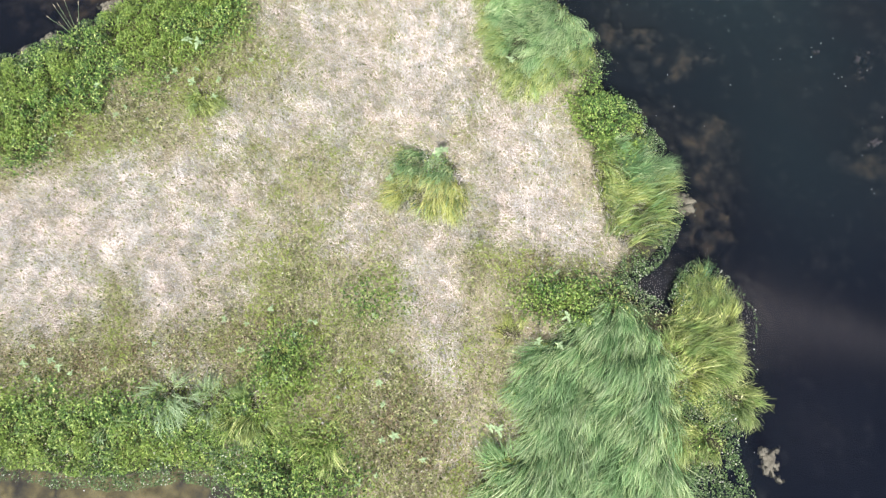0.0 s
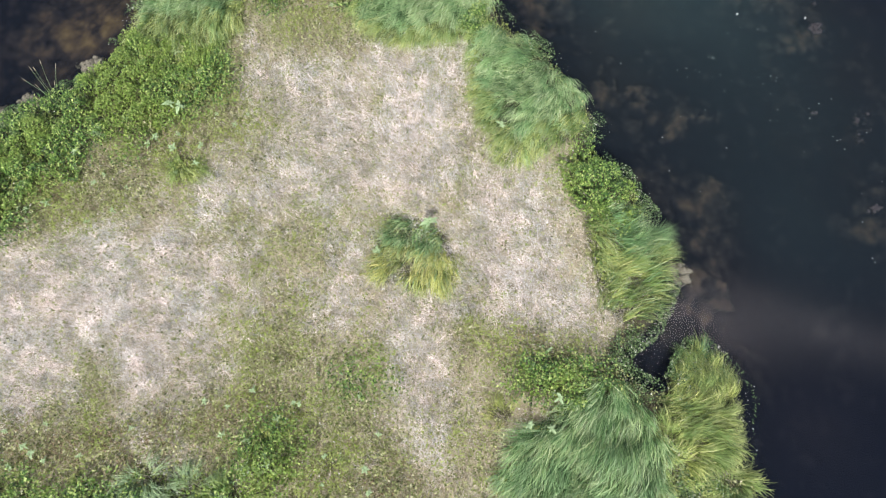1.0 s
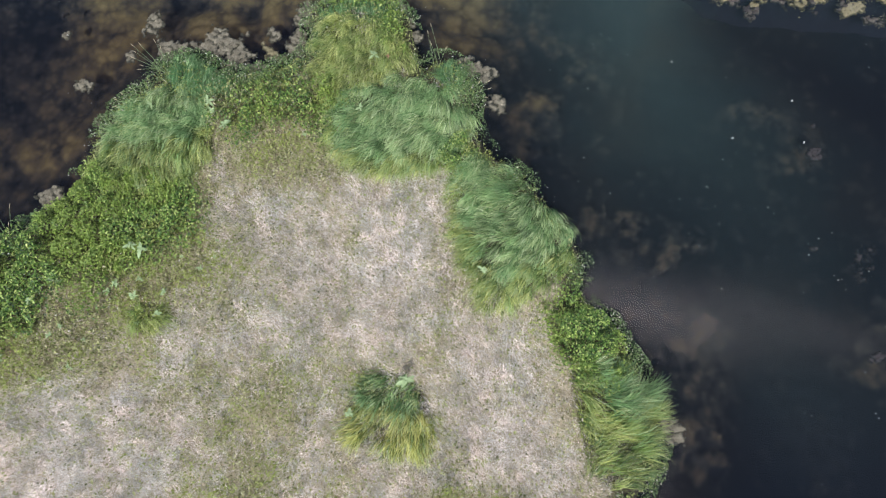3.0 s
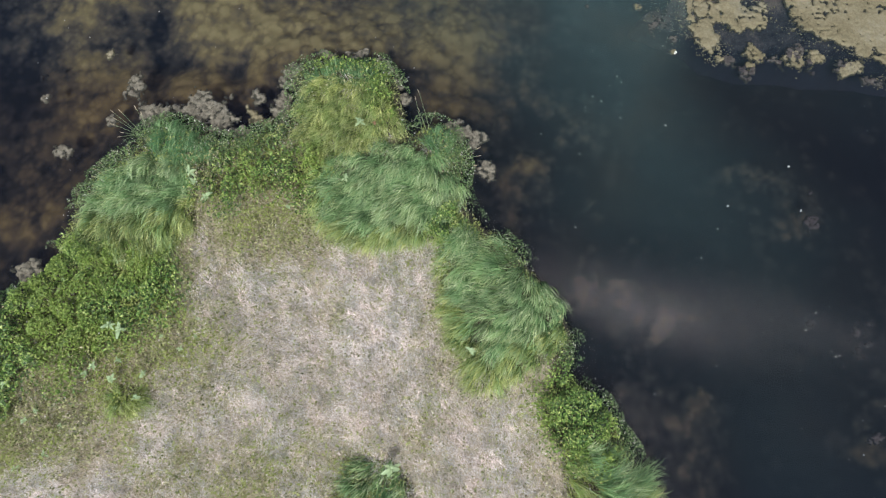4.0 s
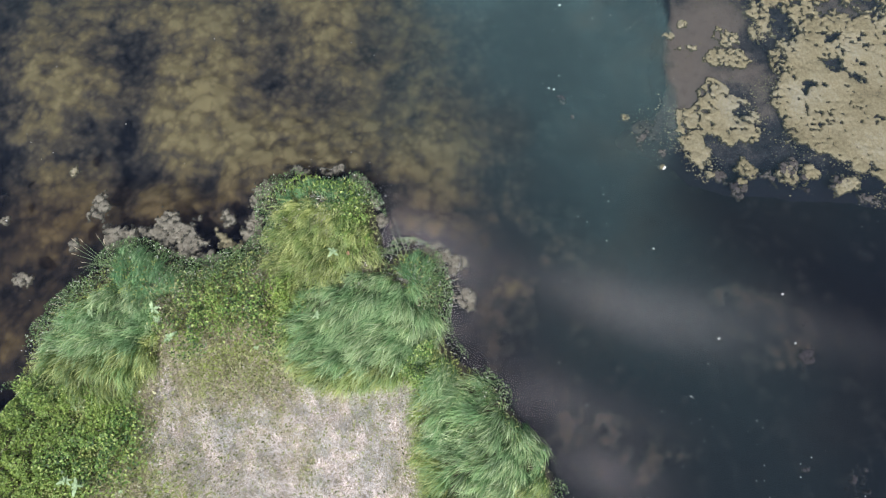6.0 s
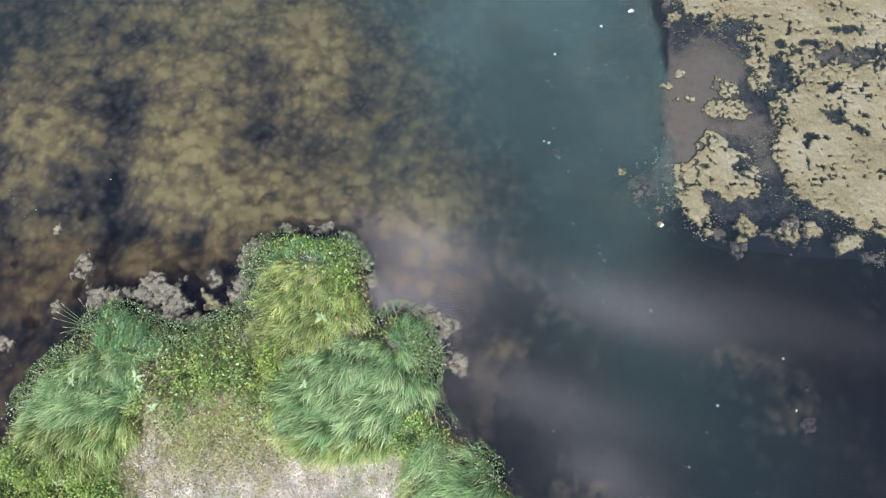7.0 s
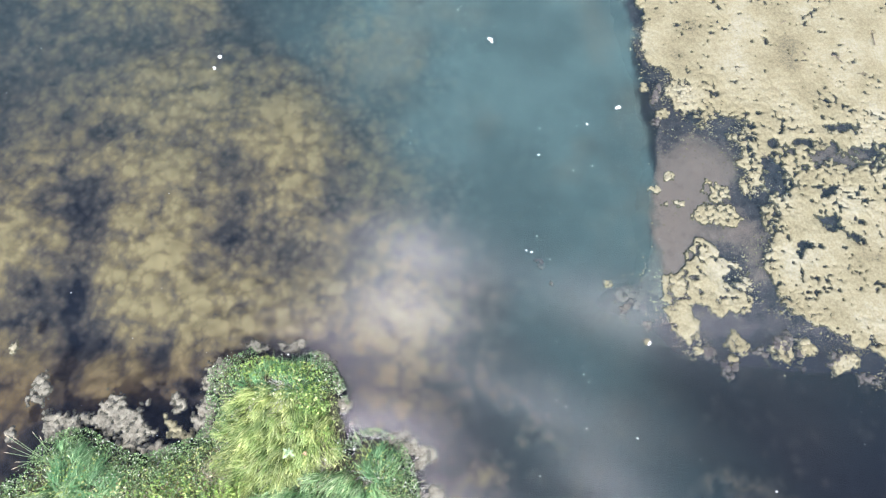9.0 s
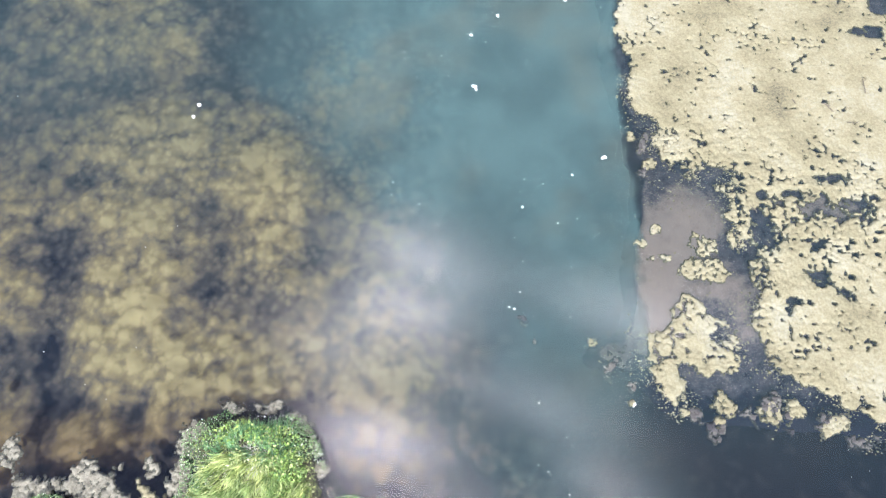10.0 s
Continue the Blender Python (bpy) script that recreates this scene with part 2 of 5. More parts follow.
def ground_material():
    """Pond bed with golden water weed on its mounds, and litter on dry land."""
    m, nt, out = material("ground")
    geo = nt.nodes.new("ShaderNodeNewGeometry")
    sep = nt.nodes.new("ShaderNodeSeparateXYZ")
    nt.links.new(geo.outputs["Position"], sep.inputs[0])
    n2, n3 = noise_tex(nt, 2.6, 4.5, 0.62), noise_tex(nt, 40.0, 4.0, 0.6)
    at = nt.nodes.new("ShaderNodeAttribute")
    at.attribute_name = "weed"
    # the weed grows in round puffs, small ones on large ones
    big, small = puffs(nt, 2.7, 0.34), puffs(nt, 6.4, 0.15)
    puff = math_node(nt, "ADD", math_node(nt, "MULTIPLY", big, 0.6), math_node(nt, "MULTIPLY", small, 0.4))
    puff = math_node(nt, "ADD", puff, math_node(nt, "MULTIPLY", math_node(nt, "SUBTRACT", n2, 0.5), 1.5))
    amount = math_node(nt, "ADD", at.outputs["Fac"], math_node(nt, "MULTIPLY", math_node(nt, "SUBTRACT", puff, 0.37), math_node(nt, "ADD", math_node(nt, "MULTIPLY", at.outputs["Fac"], 0.85), 0.22)))
    weed = ramp(nt, amount, [(0.02, (0.010, 0.013, 0.020)), (0.20, (0.056, 0.053, 0.052)), (0.42, (0.140, 0.117, 0.084)), (0.72, (0.255, 0.206, 0.110)), (1.0, (0.36, 0.295, 0.155))])
    rusty = mix_rgb(nt, math_node(nt, "MULTIPLY", math_node(nt, "MULTIPLY", map_range(nt, sep.outputs["Y"], 13.2, 11.5), map_range(nt, sep.outputs["Y"], -0.5, 1.5)), map_range(nt, sep.outputs["X"], 3.2, 1.6, 0.7, 1.0)), weed, (0.64, 0.55, 0.52), "MULTIPLY")
    litter = ramp(nt, math_node(nt, "ADD", math_node(nt, "MULTIPLY", n2, 0.5), math_node(nt, "MULTIPLY", n3, 0.5)), [(0.3, (0.10, 0.085, 0.05)), (0.5, (0.28, 0.24, 0.155)), (0.7, (0.46, 0.41, 0.31))])
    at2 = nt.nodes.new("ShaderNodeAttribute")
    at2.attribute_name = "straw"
    # dark humus, with the shade under herbs and sedge put into its colour
    shaded_humus = ramp(nt, n2, [(0.3, (0.022, 0.020, 0.012)), (0.7, (0.075, 0.066, 0.038))])
    litter = mix_rgb(nt, map_range(nt, at2.outputs["Fac"], 0.05, 0.55), shaded_humus, litter)
    wet = mix_rgb(nt, map_range(nt, sep.outputs["Z"], 0.02, 0.09), (0.035, 0.033, 0.026), litter)
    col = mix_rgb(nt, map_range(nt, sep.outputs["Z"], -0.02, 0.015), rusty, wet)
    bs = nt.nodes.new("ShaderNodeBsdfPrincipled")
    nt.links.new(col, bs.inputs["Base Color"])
    bs.inputs["Roughness"].default_value = 0.9
    bs.inputs["Specular IOR Level"].default_value = 0.15
    bp = nt.nodes.new("ShaderNodeBump")
    bp.inputs["Strength"].default_value, bp.inputs["Distance"].default_value = 0.5, 0.03
    nt.links.new(n3, bp.inputs["Height"])
    nt.links.new(bp.outputs[0], bs.inputs["Normal"])
    nt.links.new(bs.outputs[0], out.inputs["Surface"])
    return m


def water_material():
    """Still pond water: clear and brownish by the weed, clouded blue-green along the open channel."""
    m, nt, out = material("water")
    geo = nt.nodes.new("ShaderNodeNewGeometry")
    sep = nt.nodes.new("ShaderNodeSeparateXYZ")
    nt.links.new(geo.outputs["Position"], sep.inputs[0])
    n1 = noise_tex(nt, 0.35, 3.0)
    # the channel runs up the pond, bending to the left
    warp = math_node(nt, "MULTIPLY", math_node(nt, "SUBTRACT", n1, 0.5), 4.0)
    left = math_node(nt, "ADD", math_node(nt, "MULTIPLY", sep.outputs["Y"], -0.40), 7.0)
    from_left = math_node(nt, "ADD", math_node(nt, "SUBTRACT", sep.outputs["X"], left), warp)
    right = math_node(nt, "MAXIMUM", math_node(nt, "ADD", math_node(nt, "MULTIPLY", sep.outputs["Y"], -0.70), 14.71), 6.08)
    below = math_node(nt, "MAXIMUM", math_node(nt, "SUBTRACT", 13.0, sep.outputs["Y"]), 0.0)
    loose = math_node(nt, "ADD", math_node(nt, "MINIMUM", math_node(nt, "MULTIPLY", below, 8.0), math_node(nt, "ADD", math_node(nt, "MULTIPLY", below, 3.0), 6.0)), 1.0)
    from_right = math_node(nt, "ADD", math_node(nt, "SUBTRACT", right, sep.outputs["X"]), math_node(nt, "MULTIPLY", math_node(nt, "SUBTRACT", noise_tex(nt, 1.3, 4.0), 0.5), 0.9))
    silt = math_node(nt, "MULTIPLY", map_range(nt, from_left, -3.6, 2.3), map_range(nt, math_node(nt, "DIVIDE", math_node(nt, "ADD", from_right, math_node(nt, "MULTIPLY", warp, 0.10)), loose), -0.12, 0.18))
    silt = math_node(nt, "MULTIPLY", silt, map_range(nt, noise_tex(nt, 0.5, 4.0, 0.6), 0.36, 0.62, 0.82, 1.0))
    up = math_node(nt, "MULTIPLY", map_range(nt, sep.outputs["Y"], 3.0, 19.0, 0.17, 1.0), map_range(nt, sep.outputs["Y"], 1.0, 5.0))
    silt = math_node(nt, "MAXIMUM", math_node(nt, "MULTIPLY", silt, up), math_node(nt, "MULTIPLY", map_range(nt, sep.outputs["Y"], 8.5, 13.5, 0.0, 0.30), map_range(nt, sep.outputs["X"], 2.5, 6.0)))
    veil = math_node(nt, "MULTIPLY", map_range(nt, math_node(nt, "ADD", sep.outputs["Y"], math_node(nt, "MULTIPLY", warp, 0.6)), 14.0, 19.5, 0.0, 0.38), map_range(nt, sep.outputs["X"], 5.6, 4.6))
    silt = math_node(nt, "MAXIMUM", silt, veil)
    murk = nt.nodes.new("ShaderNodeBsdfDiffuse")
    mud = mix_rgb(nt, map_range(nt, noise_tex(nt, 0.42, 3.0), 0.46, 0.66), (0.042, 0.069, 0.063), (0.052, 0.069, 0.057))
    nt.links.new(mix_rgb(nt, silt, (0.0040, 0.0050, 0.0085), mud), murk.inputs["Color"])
    clear = nt.nodes.new("ShaderNodeBsdfTransparent")
    clear.inputs["Color"].default_value = (0.80, 0.83, 0.80, 1)
    body = nt.nodes.new("ShaderNodeMixShader")
    # extra murk paints the water dark off the spit's foot, as if deeper
    dark_murk = math_node(nt, "MULTIPLY", map_range(nt, sep.outputs["Y"], 6.5, 2.5, 0.0, 0.34), map_range(nt, sep.outputs["X"], 4.6, 6.2))
    nt.links.new(math_node(nt, "ADD", math_node(nt, "ADD", math_node(nt, "MULTIPLY", silt, 0.50), 0.33), dark_murk), body.inputs[0])
    nt.links.new(clear.outputs[0], body.inputs[1])
    nt.links.new(murk.outputs[0], body.inputs[2])
    gl = nt.nodes.new("ShaderNodeBsdfGlossy")
    gl.inputs["Roughness"].default_value = 0.12
    fr = nt.nodes.new("ShaderNodeFresnel")
    fr.inputs["IOR"].default_value = 1.31
    mx = nt.nodes.new("ShaderNodeMixShader")
    nt.links.new(fr.outputs[0], mx.inputs[0])
    nt.links.new(body.outputs[0], mx.inputs[1])
    nt.links.new(gl.outputs[0], mx.inputs[2])
    nt.links.new(mx.outputs[0], out.inputs["Surface"])
    return m


def shelf_material():
    """Drowned algae: a mauve-brown skin near the surface; dimming by deeper water is put into its colour."""
    m, nt, out = material("sunken_algae")
    geo = nt.nodes.new("ShaderNodeNewGeometry")
    sep = nt.nodes.new("ShaderNodeSeparateXYZ")
    nt.links.new(geo.outputs["Position"], sep.inputs[0])
    n1, n2 = noise_tex(nt, 5.0, 5.0, 0.65), noise_tex(nt, 30.0, 4.0, 0.65)
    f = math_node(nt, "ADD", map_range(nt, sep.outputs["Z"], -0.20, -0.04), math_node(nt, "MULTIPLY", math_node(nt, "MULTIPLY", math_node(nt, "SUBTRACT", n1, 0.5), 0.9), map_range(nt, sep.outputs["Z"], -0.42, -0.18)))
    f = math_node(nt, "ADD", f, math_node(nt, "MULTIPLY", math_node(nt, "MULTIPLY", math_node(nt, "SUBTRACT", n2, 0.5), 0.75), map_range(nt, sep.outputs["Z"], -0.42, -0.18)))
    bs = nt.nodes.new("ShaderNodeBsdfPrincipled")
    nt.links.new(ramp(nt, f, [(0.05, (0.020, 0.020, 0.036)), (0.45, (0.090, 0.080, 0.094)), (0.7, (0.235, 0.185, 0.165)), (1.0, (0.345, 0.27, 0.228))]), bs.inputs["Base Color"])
    bs.inputs["Roughness"].default_value, bs.inputs["Specular IOR Level"].default_value = 0.95, 0.1
    nt.links.new(bs.outputs[0], out.inputs["Surface"])
    return m


M_GROUND, M_WATER = ground_material(), water_material()
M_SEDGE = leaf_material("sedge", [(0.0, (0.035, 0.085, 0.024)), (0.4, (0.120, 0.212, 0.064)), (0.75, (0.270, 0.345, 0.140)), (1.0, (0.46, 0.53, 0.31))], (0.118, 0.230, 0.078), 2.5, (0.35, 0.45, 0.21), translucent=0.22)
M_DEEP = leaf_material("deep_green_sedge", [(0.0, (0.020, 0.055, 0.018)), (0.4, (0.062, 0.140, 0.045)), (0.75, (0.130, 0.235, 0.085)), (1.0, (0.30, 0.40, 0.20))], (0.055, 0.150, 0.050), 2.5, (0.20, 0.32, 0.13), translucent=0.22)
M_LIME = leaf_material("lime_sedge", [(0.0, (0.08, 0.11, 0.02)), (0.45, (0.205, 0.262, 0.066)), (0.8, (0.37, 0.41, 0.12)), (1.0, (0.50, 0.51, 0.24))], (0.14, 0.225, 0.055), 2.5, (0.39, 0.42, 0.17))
M_YELLOW = leaf_material("yellow_sedge", [(0.0, (0.20, 0.24, 0.05)), (0.5, (0.36, 0.37, 0.10)), (1.0, (0.54, 0.50, 0.22))], (0.28, 0.32, 0.07), 2.0, (0.50, 0.47, 0.20))
M_DRY = leaf_material("dry_grass", [(0.0, (0.28, 0.23, 0.18)), (0.28, (0.65, 0.585, 0.54)), (1.0, (0.80, 0.745, 0.715))], (0.92, 0.875, 0.86), 1.5, (0.88, 0.83, 0.81), 0.8, 0.3)
M_STRAW = leaf_material("straw_grass", [(0.0, (0.18, 0.15, 0.09)), (0.5, (0.42, 0.37, 0.27)), (1.0, (0.62, 0.56, 0.46))], None, 1.0, None, 0.8)
M_OLIVE = leaf_material("meadow_grass", [(0.0, (0.045, 0.055, 0.018)), (0.5, (0.20, 0.225, 0.07)), (0.9, (0.38, 0.385, 0.17)), (1.0, (0.50, 0.49, 0.30))], (0.235, 0.285, 0.06), 1.3, None, 0.7)
M_HERB = leaf_material("green_herb", [(0.0, (0.012, 0.030, 0.010)), (0.4, (0.058, 0.120, 0.022)), (0.75, (0.155, 0.250, 0.045)), (1.0, (0.40, 0.47, 0.14))], (0.18, 0.24, 0.035), 1.0, None, 0.5, 0.2, 0.5)
M_RUST = leaf_material("rusty_herb", [(0.0, (0.07, 0.05, 0.025)), (0.6, (0.19, 0.135, 0.07)), (1.0, (0.36, 0.28, 0.16))], None, 1.5, None, 0.7)
M_BANK = leaf_material("bank_weed", [(0.0, (0.03, 0.06, 0.02)), (0.6, (0.10, 0.165, 0.05)), (0.88, (0.20, 0.27, 0.10)), (0.94, (0.34, 0.36, 0.25)), (1.0, (0.50, 0.50, 0.40))], None, 1.5, None, 0.5)
M_PALE = leaf_material("pale_leaf", [(0.0, (0.22, 0.32, 0.14)), (1.0, (0.38, 0.47, 0.25))], None, 2.0, None, 0.5)
M_REED = leaf_material("reed", [(0.0, (0.17, 0.25, 0.10)), (1.0, (0.32, 0.38, 0.20))], None, 2.0, None, 0.6)
M_SEED = rough_material("seed_head", [(0.3, (0.30, 0.24, 0.14)), (0.7, (0.52, 0.45, 0.30))], 60)
M_ALGAE = rough_material("cream_algae", [(0.32, (0.058, 0.050, 0.030)), (0.43, (0.114, 0.099, 0.053)), (0.53, (0.149, 0.131, 0.075)), (0.64, (0.174, 0.160, 0.108))], 0.9, 24.0, 0.55)
M_GREYALGAE = rough_material("grey_algae", [(0.30, (0.045, 0.041, 0.030)), (0.5, (0.125, 0.113, 0.080)), (0.7, (0.205, 0.188, 0.138))], 6.0, 45.0, 0.9)
M_SCRAPS = rough_material("grey_scraps", [(0.30, (0.018, 0.016, 0.016)), (0.5, (0.055, 0.049, 0.042)), (0.7, (0.125, 0.113, 0.088))], 7.0, 45.0, 0.9)
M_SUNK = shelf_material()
M_WHITE = rough_material("white_flecks", [(0.3, (0.44, 0.42, 0.36)), (0.7, (0.62, 0.60, 0.54))], 30)
M_TWIG = rough_material("twig", [(0.3, (0.05, 0.04, 0.03)), (0.7, (0.12, 0.10, 0.07))], 30)

# ---------------------------------------------------------------- plan of the spit
EAST = [(3.98, -1.5), (3.98, -0.95), (4.40, -0.92), (4.70, -0.62), (4.35, -0.36), (3.98, -0.22), (4.05, 0.06), (4.50, -0.14), (4.95, -0.36), (5.30, -0.05), (5.02, 0.50), (5.15, 1.00), (5.15, 1.45), (4.95, 1.95), (4.55, 2.35), (4.25, 2.05), (4.08, 1.55), (3.72, 1.50), (3.30, 1.80), (3.18, 2.20), (3.70, 2.58), (4.02, 3.0), (4.18, 3.55), (4.18, 4.0), (3.80, 4.95), (3.48, 5.55), (2.92, 5.90), (3.08, 6.35), (2.96, 6.90), (2.68, 7.36), (2.40, 7.82), (2.02, 8.26), (1.52, 8.64), (1.20, 9.10), (1.20, 10.2), (1.05, 10.55), (0.58, 10.75), (0.36, 10.5), (0.14, 10.42)]
WEST = [(0.08, 10.8), (0.02, 11.3), (-0.12, 11.8), (-0.55, 12.12), (-1.4, 12.18), (-2.02, 12.0), (-2.12, 11.7), (-2.0, 11.2), (-2.15, 10.8), (-2.65, 10.5), (-3.35, 10.35), (-3.85, 10.55), (-4.42, 10.85), (-4.80, 10.7), (-5.08, 10.3), (-5.55, 9.78), (-5.92, 9.28), (-6.15, 8.45), (-6.15, 7.9), (-6.85, 7.32), (-7.6, 6.92), (-8.1, 6.58), (-8.8, 6.36), (-10.3, 5.9), (-10.7, 5.0)]
SOUTH = [(-10.7, 0.0), (-10.2, -0.7), (-7.26, -0.90), (-5.84, -1.06), (-5.09, -1.10), (-4.47, -0.96), (-3.70, -0.98), (-3.2, -1.5), (-2.9, -3.1), (-2.2, -3.5), (3.4, -3.5), (3.95, -3.0)]
SHORE = rounded(EAST + WEST + SOUTH, 1)


def shore(x, y):
    d = inset(SHORE, x, y)
    return d + 0.16 * (fbm(x, y, 0.45, 3, 2) - 0.5)


# beds of water weed: place, half sizes, thickness
WEED_BEDS = [(-5.5, 16.5, 1.5, 1.0, 0.25), (-1.0, 16.4, 1.4, 1.0, 0.22), (-6.9, 14.6, 1.3, 1.9, 0.62), (-4.0, 14.6, 1.05, 2.6, 0.74), (-3.9, 12.9, 0.9, 0.8, 0.45), (-0.9, 14.4, 1.5, 1.3, 0.44), (0.9, 13.4, 1.0, 1.1, 0.42), (1.2, 11.6, 0.8, 1.0, 0.42), (-1.6, 13.2, 1.2, 0.8, 0.34),
             (-3.2, 17.6, 1.4, 1.4, 0.46), (-6.8, 18.6, 2.4, 1.8, 0.42), (-7.0, 12.0, 1.6, 1.3, 0.28), (-7.2, 10.0, 1.3, 1.6, 0.28), (-1.4, 17.2, 1.2, 1.4, 0.40), (0.3, 19.4, 1.3, 1.6, 0.32), (-4.2, 20.6, 1.6, 1.6, 0.44), (-6.6, 21.5, 2.0, 1.4, 0.46),
             (-6.0, -2.1, 3.6, 1.3, 0.8), (-7.6, 8.6, 1.2, 0.9, 0.28), (-3.9, 12.6, 1.6, 0.8, 0.42), (-5.6, 12.4, 0.8, 0.7, 0.18), (-1.9, 12.95, 2.0, 0.6, 0.34), (-6.0, 11.2, 1.0, 0.9, 0.18), (0.9, 12.3, 0.8, 0.8, 0.36), (-3.1, 11.9, 0.7, 0.35, 0.3), (2.4, 9.9, 0.7, 0.6, 0.16),
             (1.3, 15.2, 0.9, 1.2, 0.26), (2.2, 13.0, 0.9, 1.0, 0.26), (1.4, 18.0, 0.9, 1.2, 0.22), (0.4, 16.0, 1.0, 1.0, 0.26)]
SPARSE_BEDS = [(4.9, 6.8, 0.55, 0.40, 0.55), (3.3, 8.2, 0.5, 0.8, 0.40), (8.6, 7.0, 0.9, 1.2, 0.09), (8.3, 9.2, 0.8, 0.8, 0.10), (4.9, 4.2, 0.6, 1.0, 0.10), (4.4, 5.3, 0.4, 0.5, 0.45), (5.5, 5.1, 0.3, 0.5, 0.40), (6.0, 3.0, 2.0, 1.5, 0.07), (2.6, 10.6, 1.2, 1.0, 0.34), (8.6, 4.8, 0.6, 0.6, 0.26),
               (3.4, 9.2, 0.55, 0.40, 0.5), (4.25, 8.4, 0.35, 0.60, 0.55), (7.5, 8.5, 0.4, 0.5, 0.16), (5.3, 6.9, 0.5, 0.4, 0.40), (2.6, 8.9, 0.5, 0.5, 0.4), (4.4, 7.3, 0.4, 0.4, 0.45), (3.7, 7.6, 0.5, 0.5, 0.35), (5.6, 2.6, 0.4, 0.4, 0.16), (5.1, 3.3, 0.5, 0.35, 0.2), (7.0, 9.9, 0.5, 0.3, 0.25)]
POOLS = [(-4.73, 12.5, 0.60, 0.38, 1.0), (-3.48, 12.3, 0.30, 0.44, 1.1), (-5.3, 13.2, 0.40, 0.80, 0.9), (-5.4, 14.8, 0.32, 0.9, 0.6), (-6.5, 13.0, 0.4, 0.4, 0.5), (-2.5, 14.6, 0.36, 0.9, 0.7), (-3.0, 14.0, 0.4, 0.3, 0.3), (-2.2, 16.2, 0.6, 0.4, 0.6), (-5.6, 16.9, 1.3, 0.5, 0.6), (-0.4, 15.6, 0.4, 0.4, 0.5), (-4.6, 19.2, 1.4, 0.5, 0.55), (-1.2, 19.2, 0.5, 0.8, 0.5), (-7.6, 17.2, 0.6, 0.6, 0.6), (-2.6, 20.2, 0.4, 0.9, 0.5)]


def weed_amount(x, y):
    """How thickly the water weed grows, 0 to 1."""
    beds = np.clip(1.3 * blobs(x, y, WEED_BEDS), 0, 0.80) + np.clip(2.0 * blobs(x, y, SPARSE_BEDS) * smooth(0.42, 0.66, 0.55 * fbm(x, y, 0.9, 3, 6) + 0.45 * fbm(x, y, 0.22, 3, 3)), 0, 0.32)
    beds = beds + 0.9 * (fbm(x, y, 1.3, 3, 1) - 0.5) * smooth(0.1, 0.4, beds)
    return np.clip(beds * np.clip(1 - 0.8 * blobs(x, y, POOLS), 0, 1), 0, 1)


def ground_height(x, y):
    d = shore(x, y)
    land = 0.02 + 0.13 * smooth(0.0, 0.5, d) + 0.05 * fbm(x, y, 1.2, 3, 4)
    heads, _ = worley(x + 0.1 * fbm(x, y, 0.3, 2, 2), y, 0.27, 4)
    bed = -0.32 - 0.30 * smooth(0.0, 1.6, -d) + weed_amount(x, y) * (0.16 + 0.14 * (1 - heads)) + 0.05 * (fbm(x, y, 0.4, 3, 5) - 0.5)
    bed = np.minimum(bed, -0.07)
    h = np.where(d > 0, land, land + (bed - land) * smooth(0.0, 0.16, -d))
    far = np.hypot(x, y - 8)
    return h + 1.6 * smooth(70, 110, far)


def axis_steps(a, b, step):
    """Even steps from a to b, then ever wider ones out to the horizon."""
    inner = np.arange(a, b + step / 2, step)
    out = np.cumsum(step * 1.55 ** np.arange(1, 21))
    return np.concatenate((a - out[::-1], inner, inner[-1] + out))


def sheet(name, xs, ys, height, mat):
    X, Y = np.meshgrid(xs, ys, indexing="ij")
    V = np.stack((X, Y, height(X, Y)), -1).reshape(-1, 3)
    i = np.arange(len(xs) * len(ys)).reshape(len(xs), len(ys))
    F = np.stack((i[:-1, :-1], i[1:, :-1], i[1:, 1:], i[:-1, 1:]), -1).reshape(-1, 4)
    return mesh_of(name, V, F, mat, smooth_faces=True)


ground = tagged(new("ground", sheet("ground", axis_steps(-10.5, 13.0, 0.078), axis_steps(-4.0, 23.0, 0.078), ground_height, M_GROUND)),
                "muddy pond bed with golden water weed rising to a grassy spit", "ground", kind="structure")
at = ground.data.attributes.new("weed", "FLOAT", "POINT")
co = np.empty(len(ground.data.vertices) * 3, np.float32)
ground.data.vertices.foreach_get("co", co)
at.data.foreach_set("value", weed_amount(co[0::3].astype(float), co[1::3].astype(float)).astype(np.float32))
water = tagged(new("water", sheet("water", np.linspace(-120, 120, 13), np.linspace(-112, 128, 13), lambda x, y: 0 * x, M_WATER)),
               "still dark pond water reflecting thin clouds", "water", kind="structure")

# ---------------------------------------------------------------- growing things
SPIT = (-11.2, 6.2, -4.2, 13.4)
bank_at = tabled(lambda x, y: inset(SHORE, x, y), *SPIT)
shore_at = tabled(shore, *SPIT)
land_at = tabled(ground_height, *SPIT)


def scatter(poly, per_m2, gen, edge=0.0):
    p = np.asarray(poly, float)
    lo, hi = p.min(0), p.max(0)
    n = int(per_m2 * np.prod(hi - lo))
    x, y = gen.uniform(lo[0], hi[0], n), gen.uniform(lo[1], hi[1], n)
    keep = inset(p, x, y) + edge * (fbm(x, y, 0.3, 3, 3) - 0.5) > 0
    return x[keep], y[keep]


